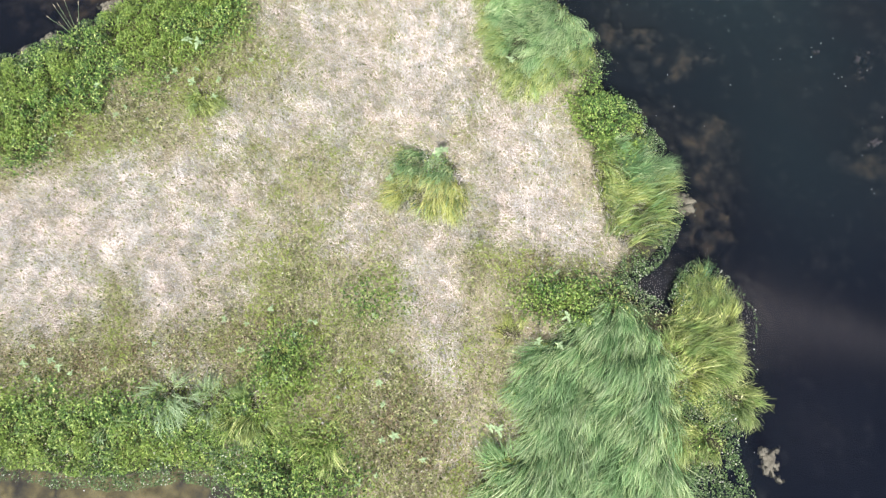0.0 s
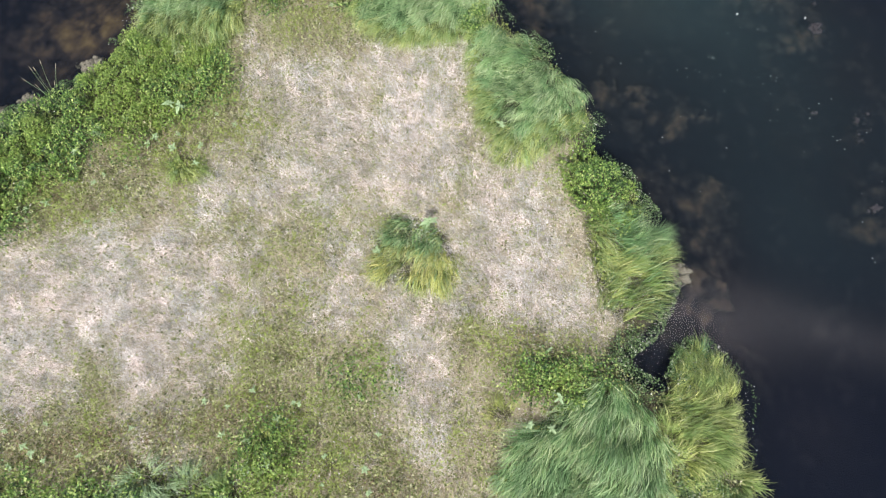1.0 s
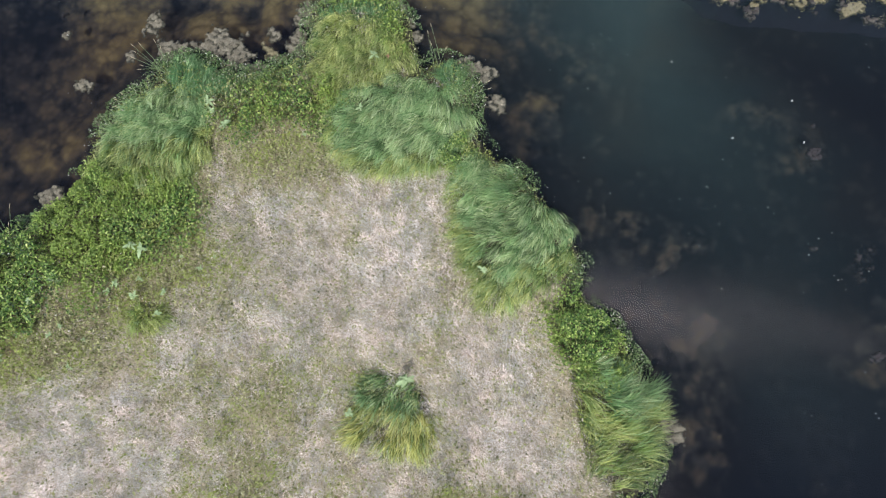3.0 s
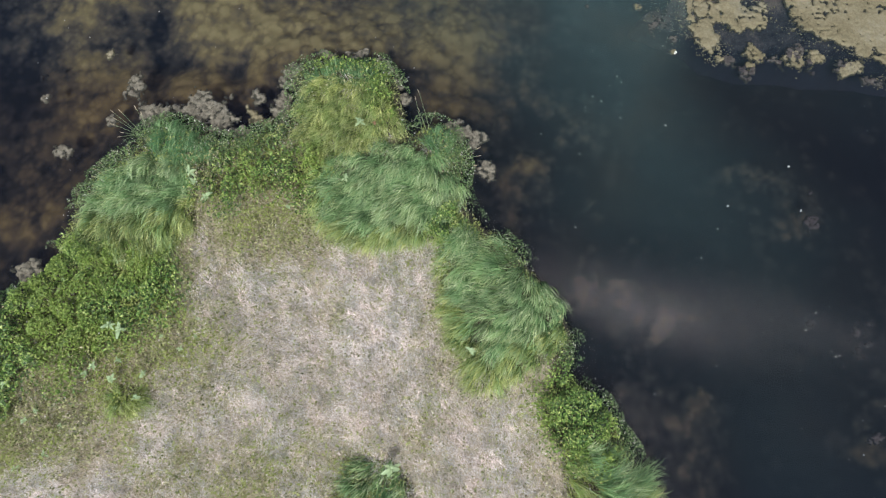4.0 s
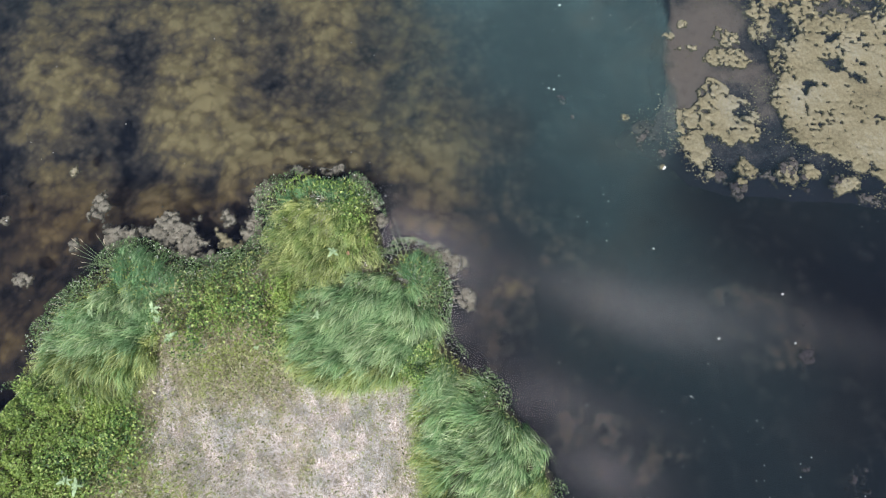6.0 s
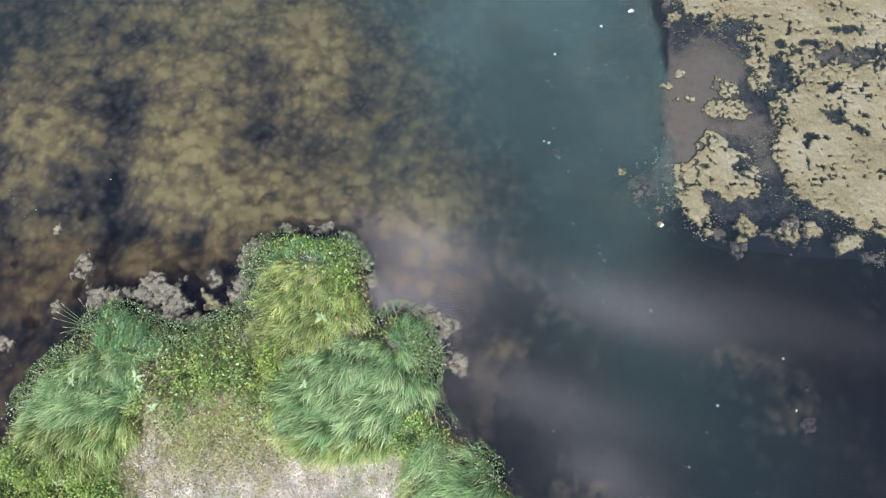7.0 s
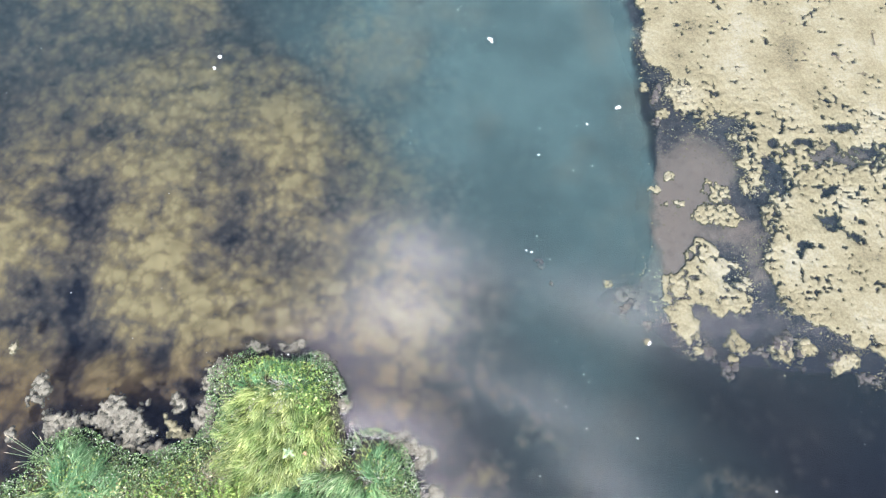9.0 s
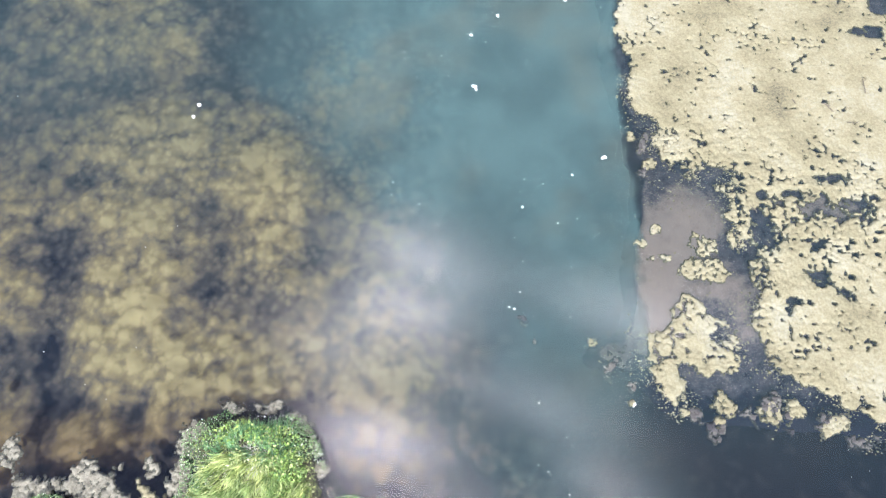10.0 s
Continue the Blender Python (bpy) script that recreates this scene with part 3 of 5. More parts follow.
def blade_mesh(name, x, y, z, angle, length, reach, rise, width, mat, gen, segments=4, droop=0.55, facing=0.35, tone=None):
    """Bent ribbons, one a blade: foot, way it leans, length, how far it reaches and how high it rises."""
    n = len(x)
    t = np.linspace(0, 1, segments + 1)
    c, s = np.cos(angle), np.sin(angle)
    curl = gen.normal(0, 0.22, n)
    r = (length * reach)[:, None] * t[None] ** 1.25
    side = r * curl[:, None] * t[None]
    h = (length * rise)[:, None] * (1 - (1 - np.minimum(t / droop, 2.0)) ** 2)[None]
    px = x[:, None] + r * c[:, None] - side * s[:, None]
    py = y[:, None] + r * s[:, None] + side * c[:, None]
    pz = z[:, None] + h
    w = 0.5 * width[:, None] * (np.sin(np.pi * np.clip(0.22 + 0.78 * t, 0, 0.97)) ** 0.7)[None]
    tilt = gen.normal(0, facing, n)
    sx, sy, sz = -s * np.cos(tilt), c * np.cos(tilt), np.sin(tilt)
    a = np.stack((px + w * sx[:, None], py + w * sy[:, None], pz + w * sz[:, None]), -1)
    b = np.stack((px - w * sx[:, None], py - w * sy[:, None], pz - w * sz[:, None]), -1)
    V = np.stack((a, b), 2).reshape(-1, 3)
    k = segments + 1
    base = (np.arange(n) * k * 2)[:, None] + (np.arange(segments) * 2)[None]
    F = np.stack((base, base + 1, base + 3, base + 2), -1).reshape(-1, 4)
    shoot = np.full(n, 0.5) if tone is None else tone
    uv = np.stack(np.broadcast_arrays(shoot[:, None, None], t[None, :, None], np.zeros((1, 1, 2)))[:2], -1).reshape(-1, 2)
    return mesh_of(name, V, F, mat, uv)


def leaf_mesh(name, x, y, z, size, mat, gen, tilt=0.5, slim=0.5):
    """Small pointed leaves folded along the middle, two faces each."""
    n = len(x)
    a = gen.uniform(0, 2 * np.pi, n)
    p = gen.normal(0, tilt, n)
    ux, uy, uz = np.cos(a) * np.cos(p), np.sin(a) * np.cos(p), np.sin(p)
    vx, vy = -np.sin(a), np.cos(a)
    vz = gen.normal(0, tilt * 0.7, n)
    P = np.stack((x, y, z), -1)
    U = np.stack((ux, uy, uz), -1) * size[:, None]
    W = np.stack((vx, vy, vz), -1) * (size * slim)[:, None]
    down = np.array([0, 0, -1.0])[None] * (size * 0.12)[:, None]
    V = np.stack((P - 0.5 * U, P + 0.05 * U + 0.5 * W, P + 0.5 * U + down, P + 0.05 * U - 0.5 * W), 1).reshape(-1, 3)
    b = np.arange(n)[:, None] * 4
    F = np.concatenate((np.concatenate((b, b + 2, b + 1), 1), np.concatenate((b, b + 3, b + 2), 1)))
    return mesh_of(name, V, F, mat)


BEDS = []


def sedge_bed(outline, way, seed, mat, label, per_m2=2500, length=0.55, sway=0.7, fringe=0.5, fringe_mat=None, spread=0.5, rise=0.42, lock=26, name="sedge_bed"):
    """A bed of long combed blades growing in locks; the blades along its lower rim are yellower."""
    gen = np.random.default_rng(seed)
    poly = rounded(outline, 2)
    BEDS.append(poly)
    cx, cy = scatter(poly, per_m2 / lock, gen, 0.5)
    ang = radians(way) + sway * 2 * (fbm(cx, cy, 0.9, 3, seed) - 0.5) * 2 + gen.normal(0, 0.22, len(cx))
    e = 0.06
    d = inset(poly, cx, cy)
    gx, gy = inset(poly, cx + e, cy) - d, inset(poly, cx, cy + e) - d
    k = spread * smooth(0.45, 0.0, d)
    ang = np.arctan2(np.sin(ang) - k * gy / e, np.cos(ang) - k * gx / e)
    tall = gen.uniform(0.75, 1.2, len(cx)) * (0.75 + 0.5 * fbm(cx, cy, 0.5, 3, seed + 1)) * (0.72 + 0.28 * smooth(0, 0.4, d))
    rim = inset(poly, cx - 0.1, cy - fringe) < 0
    idx = np.repeat(np.arange(len(cx)), lock)
    n = len(idx)
    x, y = cx[idx] + gen.normal(0, 0.042, n), cy[idx] + gen.normal(0, 0.042, n)
    a = ang[idx] + gen.normal(0, 0.20, n)
    length_n = length * tall[idx] * gen.uniform(0.7, 1.15, n)
    turned = rim[idx] & (gen.random(n) < 0.82) if fringe_mat else np.zeros(n, bool)
    z = np.maximum(land_at(x, y), -0.03)
    lift = gen.uniform(0.5, 1.5, len(cx))[idx]
    shade = np.clip(0.55 + 0.26 * gen.normal(0, 1, len(cx)) + 0.7 * (fbm(cx, cy, 0.35, 2, seed + 2) - 0.5), 0, 1)[idx]
    wide = gen.uniform(0.0045, 0.0105, n)

    def cut(keep, nm, mt):
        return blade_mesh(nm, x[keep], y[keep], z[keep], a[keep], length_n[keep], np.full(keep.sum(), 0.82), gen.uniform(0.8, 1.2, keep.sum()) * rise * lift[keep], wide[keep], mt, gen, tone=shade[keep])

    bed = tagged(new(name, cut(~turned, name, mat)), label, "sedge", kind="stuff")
    if turned.any():
        f = new("yellowed_fringe", cut(turned, "yellowed_fringe", fringe_mat))
        f.parent = bed
        tagged(f, "yellower blades along the lower rim", kind="stuff")
    return bed


GREEN_LABEL = "dense bed of wind-combed blue-green sedge beside the water"
LIME_LABEL = "lush yellow-green sedge hanging over the water's edge"
sedge_bed([(3.03, 1.9), (3.62, 1.42), (3.75, 0.7), (3.72, -0.4), (3.8, -3.2), (0.2, -3.2), (0.30, -1.40), (1.25, -0.75), (1.35, 0.1), (1.30, 0.62), (1.75, 1.02), (2.5, 1.4), (2.85, 1.85)], 247, 21, M_SEDGE, GREEN_LABEL, length=0.72, sway=0.25)
sedge_bed([(3.78, 1.50), (4.30, 2.1), (4.55, 2.30), (4.92, 1.86), (5.12, 1.32), (5.06, 0.80), (4.71, 0.25), (3.96, 0.16), (3.68, 0.53)], 15, 22, M_LIME, LIME_LABEL, length=0.46, sway=1.6, spread=0.6)
sedge_bed([(3.60, 0.95), (3.82, 0.6), (3.86, -0.6), (3.95, -3.0), (3.65, -3.0), (3.62, -0.5)], 250, 38, M_LIME, "narrow yellow-green border of the sedge bed", length=0.42, sway=0.8)
sedge_bed([(4.75, 0.45), (5.10, 0.25), (5.25, -0.04), (4.91, -0.28), (4.50, -0.15)], -30, 23, M_LIME, LIME_LABEL, length=0.5, spread=1.2)
sedge_bed([(3.89, -0.41), (4.36, -0.33), (4.66, -0.54), (4.39, -0.80), (3.95, -0.72)], 270, 24, M_LIME, LIME_LABEL, length=0.4, spread=1.2)
sedge_bed([(4.2, 2.0), (4.55, 2.42), (4.8, 2.15), (4.5, 1.75)], 70, 34, M_DEEP, GREEN_LABEL, length=0.45, spread=1.0)
sedge_bed([(2.72, 4.62), (3.18, 4.82), (3.83, 4.52), (4.15, 3.91), (3.98, 3.14), (3.46, 2.62), (2.98, 2.96), (2.87, 3.68)], 22, 25, M_SEDGE, "lush arching sedge drooping over the bank", per_m2=1400, length=0.62, fringe=1.0, fringe_mat=M_LIME, spread=0.5)
sedge_bed([(0.84, 8.74), (1.27, 8.94), (1.92, 8.34), (2.46, 7.86), (3.04, 6.98), (3.06, 6.45), (2.5, 6.1), (2.14, 6.05), (1.50, 5.60), (1.13, 6.33), (0.84, 7.26), (0.74, 8.23)], 225, 26, M_SEDGE, GREEN_LABEL, length=0.48, fringe=0.55, fringe_mat=M_LIME)
sedge_bed([(-1.26, 9.95), (-0.44, 10.28), (0.40, 10.26), (1.12, 9.79), (1.20, 9.05), (0.75, 8.60), (0.55, 8.42), (-0.37, 8.22), (-1.25, 8.42), (-1.55, 9.06), (-1.5, 9.7)], 228, 27, M_SEDGE, GREEN_LABEL, length=0.52, fringe=0.30, fringe_mat=M_LIME)
sedge_bed([(-5.0, 10.04), (-4.51, 10.26), (-3.85, 9.71), (-3.75, 8.70), (-4.12, 8.12), (-5.47, 7.95), (-5.92, 8.17), (-5.70, 8.88), (-5.40, 9.61)], 240, 28, M_SEDGE, GREEN_LABEL, length=0.5, fringe=0.85, fringe_mat=M_LIME)
sedge_bed([(-1.95, 11.5), (-1.37, 11.75), (-0.38, 11.6), (-0.05, 11.30), (0.02, 10.57), (-0.64, 10.24), (-1.26, 9.91), (-1.77, 9.92), (-1.94, 10.81)], 250, 29, M_LIME, "yellow-green grass crowning the tip of the spit", length=0.42, sway=0.9, fringe=0.6, fringe_mat=M_LIME)
sedge_bed([(-2.0, 11.6), (-1.4, 12.08), (-0.5, 12.02), (-0.1, 11.7), (-0.4, 11.45), (-1.3, 11.6)], 90, 37, M_DEEP, "dark green sedge rimming the tip of the spit", length=0.3, spread=1.0, sway=1.0)
sedge_bed([(-4.91, 10.48), (-4.36, 10.70), (-3.78, 10.25), (-3.43, 9.92), (-3.82, 9.71), (-4.69, 10.04)], 100, 30, M_DEEP, "dark green sedge at the corner of the bank", length=0.42, spread=1.0)
sedge_bed([(0.40, 10.30), (0.65, 10.60), (1.05, 10.45), (1.18, 9.90), (0.95, 9.85)], 60, 36, M_DEEP, "upright green sedge at the water's edge", length=0.4, spread=1.0)


def tussock(outline, way, seed, label, length=0.5, mat=M_SEDGE, fringe_mat=M_LIME, fringe=0.45, group="", name="grass_tussock", per_m2=1500, spread=1.5):
    ob = sedge_bed(outline, way, seed, mat, label, per_m2, length, 0.5, fringe, fringe_mat, spread, 0.55, 16, name)
    del ob["kind"]
    for c in ob.children:
        del c["kind"]
    return tagged(ob, category="grass tussock", group=group)


def ring(cx, cy, rx, ry, turn=0.0, k=9):
    return [(cx + rx * math.cos(a) * math.cos(turn) - ry * math.sin(a) * math.sin(turn), cy + rx * math.cos(a) * math.sin(turn) + ry * math.sin(a) * math.cos(turn)) for a in [2 * math.pi * i / k for i in range(k)]]


tussock([(-0.80, 4.46), (-0.32, 4.62), (0.14, 4.46), (0.40, 4.0), (0.46, 3.42), (0.08, 3.28), (-0.60, 3.42), (-1.14, 3.46), (-0.98, 3.9)], 255, 41, "tall green sedge tussock with yellow skirt in the pale meadow", 0.42, fringe=0.72, fringe_mat=M_YELLOW, spread=0.6)
for k, (cx, cy, r, way, mt, ln) in enumerate([(-3.13, -0.15, 0.42, 280, M_LIME, 0.5), (-2.03, -0.55, 0.40, 200, M_LIME, 0.5), (-4.45, 0.15, 0.42, 300, M_PALE, 0.45), (-1.63, 0.48, 0.16, 90, M_LIME, 0.22),
                                              (1.14, 1.22, 0.20, 90, M_YELLOW, 0.32), (-5.45, -0.2, 0.22, 120, M_SEDGE, 0.4), (-4.55, 5.55, 0.35, 280, M_LIME, 0.35), (0.95, -0.9, 0.3, 200, M_SEDGE, 0.4), (-3.75, 0.05, 0.35, 290, M_PALE, 0.4)]):
    tussock(ring(cx, cy, r, r * 0.75), way, 50 + k, "small bright grass tuft among the meadow plants", ln * 1.35, mt, None, 0.3, "grass tufts", "grass_tuft", 1700)

# ---- ground cover of the meadow
PALE = [(-0.4, 6.6, 0.9, 1.1, 0.45), (-2.2, 7.3, 1.1, 0.7, 0.6), (-1.1, 5.9, 1.0, 0.8, 0.4), (-2.2, 4.8, 0.8, 0.7, 0.5), (-2.5, 5.6, 0.9, 0.6, 0.4), (-4.45, 3.3, 1.4, 1.2, 1.0), (-6.6, 2.8, 1.3, 1.2, 0.8), (-6.2, 4.0, 0.9, 0.6, 0.8), (-0.35, 7.3, 0.75, 0.8, 1.2), (-1.6, 6.2, 1.4, 1.0, 0.8), (-0.3, 5.5, 1.0, 0.8, 0.9), (1.5, 3.9, 0.9, 1.3, 1.0), (1.3, 5.3, 0.7, 1.0, 0.8),
        (-0.15, 2.3, 0.7, 1.0, 0.9), (0.0, 1.0, 0.6, 0.8, 0.6), (-2.9, 7.5, 0.9, 0.5, 0.7), (-3.75, 5.1, 0.6, 0.5, 0.9), (-6.9, 1.7, 0.9, 0.6, 0.7), (-4.8, 1.9, 0.5, 0.4, 0.7), (-1.4, 3.4, 0.9, 0.8, 0.6), (-8.0, 2.5, 1.2, 1.2, 0.6), (2.2, 3.0, 0.6, 0.5, 0.7), (-3.0, 6.4, 1.2, 0.8, 0.5), (0.3, 6.2, 0.6, 0.8, 0.6), (0.3, -0.6, 0.5, 0.6, 0.4)]
OLIVE = [(-2.6, 2.4, 0.6, 1.0, 0.75), (-3.0, 1.1, 1.6, 0.6, 0.75), (-0.9, -0.1, 1.3, 0.8, 0.9), (-6.2, 0.8, 1.6, 0.5, 0.9), (2.0, 2.2, 0.9, 0.45, 0.95), (0.6, 2.6, 0.35, 0.35, 0.7), (-6.8, 5.0, 1.5, 0.8, 0.8), (-2.0, 8.6, 1.2, 0.5, 0.9), (-4.4, 7.0, 0.9, 0.7, 0.8),
         (-0.2, -1.3, 1.2, 0.6, 0.7), (-1.0, 6.9, 0.18, 0.5, 0.7), (-2.9, 6.9, 0.9, 0.9, 0.45), (-3.4, 4.4, 0.6, 0.5, 0.4), (-1.9, 4.6, 0.6, 0.9, 0.4), (0.6, 5.2, 0.2, 0.9, 0.4), (-4.8, 6.0, 1.2, 0.7, 0.9), (-1.6, 1.0, 0.8, 0.8, 0.6), (-2.8, 9.7, 0.9, 0.7, 0.6), (-5.8, 1.7, 0.4, 0.4, 0.6)]
HERB = [(-6.4, -0.8, 1.8, 0.25, 0.9), (-7.6, 5.9, 1.2, 0.7, 1.0), (-6.3, 6.8, 1.2, 0.8, 1.1), (-5.0, 7.4, 0.9, 0.7, 1.1), (-8.2, 5.0, 1.0, 0.8, 0.9), (-6.5, -0.4, 1.6, 0.6, 1.3), (-4.6, -0.5, 1.2, 0.5, 1.1), (-2.5, 0.5, 0.7, 0.6, 0.8), (-2.4, -1.2, 0.9, 0.7, 1.0), (2.9, 5.3, 0.45, 0.6, 1.4), (3.3, 4.95, 0.4, 0.5, 1.2), (2.2, 1.75, 0.9, 0.35, 0.9),
        (-2.6, 9.6, 0.8, 0.5, 0.46), (-3.2, 9.2, 0.4, 0.5, 0.36), (-6.0, 7.7, 0.7, 0.5, 1.2), (-0.3, 11.3, 0.4, 0.6, 0.6), (-1.0, 12.0, 0.9, 0.2, 0.5), (-9.5, 5.2, 1.5, 0.8, 1.0), (4.2, -0.2, 0.4, 0.5, 0.35), (4.4, -1.2, 0.4, 0.6, 0.3), (-2.6, 10.0, 0.9, 0.5, 0.12), (-3.3, 9.6, 0.5, 0.5, 0.25), (-1.7, 9.4, 0.4, 0.6, 0.7), (0.85, 8.65, 0.3, 0.3, 0.9), (-4.6, 7.7, 0.8, 0.4, 0.8), (-1.1, 1.8, 0.7, 0.5, 0.3)]
SEDGED = [([(3.0, 1.7), (3.6, 0.7), (3.7, -3.2), (0.5, -3.2), (1.5, -0.6), (1.3, 0.6)], 0.05), ([(-1.2, 9.8), (0.4, 10.2), (1.1, 9.2), (0.5, 8.6), (-1.1, 8.6)], 0.0), ([(0.9, 8.6), (1.8, 8.2), (2.8, 6.9), (2.0, 6.3), (1.2, 6.4)], 0.0), ([(-4.9, 9.9), (-3.9, 9.6), (-4.1, 8.3), (-5.7, 8.3)], 0.0)]


def cover(gen, per_m2, weight, top=13.0):
    """Scattered feet on the spit, kept by a weight from 0 to 1."""
    n = int(per_m2 * 16.3 * (top + 3.4))
    x, y = gen.uniform(-10.8, 5.5, n), gen.uniform(-3.4, top, n)
    keep = gen.random(n) < weight(x, y)
    x, y = x[keep], y[keep]
    d = shore_at(x, y)
    keep = d > -0.04
    for poly, lim in SEDGED:
        keep &= inset(poly, x, y) < lim
    return x[keep], y[keep], d[keep]


def fields_of(x, y):
    pale = np.clip(blobs(x, y, PALE), 0, 1.2)
    olive = np.clip(blobs(x, y, OLIVE), 0, 1.2)
    herb = np.clip(blobs(x, y, HERB), 0, 1.3)
    ragged = 0.15 + 0.85 * smooth(0.04, 0.30, herb)
    streak = fbm(x * 1.6, y * 0.8, 0.8, 4, 1)
    pale = np.clip(0.95 * pale + 0.24 - 0.60 * olive - 0.9 * herb + 1.7 * (streak - 0.5) + 1.0 * (fbm(x, y, 0.22, 3, 6) - 0.5), 0.02, 1)
    return np.stack((pale, np.clip(olive + 0.32 + 1.0 * (fbm(x, y, 0.6, 4, 3) - 0.5), 0, 1), np.clip(0.92 * herb + 0.9 * ragged * (fbm(x, y, 0.55, 4, 5) - 0.5), 0, 1)))


fields = tabled(fields_of, *SPIT, 0.03)


# stretches of bank where sedge hangs straight over the water
OVERHUNG = [(-6.7, -0.95, 1.3, 0.35, 0.8), (5.1, 1.2, 0.5, 1.1, 1.2), (5.2, 0.0, 0.4, 0.4, 1.2), (4.5, 2.2, 0.4, 0.3, 0.8), (4.2, 4.0, 0.35, 0.5, 0.8), (2.6, 7.6, 0.5, 1.1, 1.1), (1.7, 8.6, 0.45, 0.4, 0.9), (-5.8, 8.9, 0.4, 0.6, 0.6), (1.25, 9.3, 0.2, 0.3, 0.5), (-1.0, 12.2, 1.2, 0.35, 0.6), (-2.15, 11.6, 0.3, 0.7, 0.5), (0.0, 11.2, 0.3, 0.8, 0.5)]


BANKY = [(-2.6, 10.1, 0.75, 0.35, 0.9), (-3.4, 10.0, 0.4, 0.3, 0.6), (-2.9, 9.6, 0.6, 0.3, 0.5), (-8.0, 6.3, 0.9, 0.35, 0.8), (-3.6, -0.75, 0.7, 0.35, 1.0), (-3.9, -0.4, 0.4, 0.3, 0.7)]


def rim(x, y):
    return smooth(0.45, 0.05, bank_at(x, y))


# spots of dark humus, deepened for the shade among dense leaves
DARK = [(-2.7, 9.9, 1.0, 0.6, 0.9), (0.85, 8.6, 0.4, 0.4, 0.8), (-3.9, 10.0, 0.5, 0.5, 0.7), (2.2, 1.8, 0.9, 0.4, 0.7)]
straw = ground.data.attributes.new("straw", "FLOAT", "POINT")
gx, gy = co[0::3].astype(float), co[1::3].astype(float)
near = (gx > -11) & (gx < 6) & (gy > -4) & (gy < 13)
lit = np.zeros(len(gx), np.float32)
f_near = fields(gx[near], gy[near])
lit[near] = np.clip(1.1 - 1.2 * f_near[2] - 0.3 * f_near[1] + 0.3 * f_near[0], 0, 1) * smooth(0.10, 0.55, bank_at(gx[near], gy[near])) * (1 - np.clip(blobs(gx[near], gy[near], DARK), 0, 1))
# ground coloured dark under the sedge, for the shade between its locks
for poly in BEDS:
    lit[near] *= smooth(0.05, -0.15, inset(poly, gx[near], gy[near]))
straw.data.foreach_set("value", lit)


def meadow_layer(name, per_m2, weight, length, reach, rise, wide, mat, label, seed, segments=2, category="grass"):
    gen = np.random.default_rng(seed)
    x, y, d = cover(gen, per_m2, weight)
    n = len(x)
    lean = gen.uniform(0, 2 * np.pi, n) * 0.75 + 0.25 * (4.4 + 3 * fbm(x, y, 1.0, 2, 4))
    me = blade_mesh(name, x, y, land_at(x, y) - 0.01, lean, gen.uniform(*length, n), gen.uniform(*reach, n), gen.uniform(*rise, n), gen.uniform(*wide, n), mat, gen, segments, 0.9, 0.7, np.clip(0.5 + 1.6 * (fbm(x, y, 0.14, 2, 6) - 0.5), 0, 1))
    return tagged(new(name, me), label, category, kind="stuff")


meadow_layer("straw_grass", 800, lambda x, y: np.clip(1.0 - fields(x, y)[2], 0.1, 1) * smooth(0.1, 0.6, bank_at(x, y)), (0.08, 0.17), (0.3, 1.0), (0.2, 0.7), (0.008, 0.018), M_STRAW, "flattened brown straw under the meadow grass", 61, 1)
meadow_layer("dry_grass", 5000, lambda x, y: fields(x, y)[0] ** 1.2 * smooth(0.15, 0.6, bank_at(x, y)), (0.06, 0.17), (0.3, 1.0), (0.3, 0.8), (0.0035, 0.009), M_DRY, "bleached pale seeding meadow grass", 62, 1)
meadow_layer("meadow_grass", 2100, lambda x, y: 0.9 * fields(x, y)[1] * (1 - 0.6 * fields(x, y)[0]), (0.08, 0.22), (0.3, 0.9), (0.4, 0.85), (0.006, 0.012), M_OLIVE, "short olive green meadow grass", 63, 1)


def leaf_layer(name, per_m2, weight, heights, sizes, mat, label, seed, category="weeds", slim=0.5, reach=0.0, bush=0.26):
    gen = np.random.default_rng(seed)
    n = int(per_m2 * 16.3 * 16.2)
    x, y = gen.uniform(-10.8, 5.5, n), gen.uniform(-3.4, 12.8, n)
    keep = gen.random(n) < weight(x, y)
    x, y = x[keep], y[keep]
    keep = shore_at(x, y) > -reach
    for poly, lim in SEDGED:
        keep &= inset(poly, x, y) < lim
    x, y = x[keep], y[keep]
    n = len(x)
    f1, _ = worley(x + 0.1 * fbm(x, y, 0.3, 2, 1), y, bush, seed)
    dome = np.clip(1.15 - 1.25 * f1 ** 2, 0.0, 1) * (0.5 + fbm(x, y, 0.8, 2, seed))
    z = np.maximum(land_at(x, y), 0.0) + heights[0] + (heights[1] - heights[0]) * dome * gen.uniform(0.7, 1.0, n)
    keep = gen.random(n) < 0.25 + 0.75 * smooth(0.05, 0.35, dome)
    x, y, z = x[keep], y[keep], z[keep]
    n = len(x)
    return tagged(new(name, leaf_mesh(name, x, y, z, gen.uniform(*sizes, n), mat, gen, 0.55, slim)), label, category, kind="stuff")


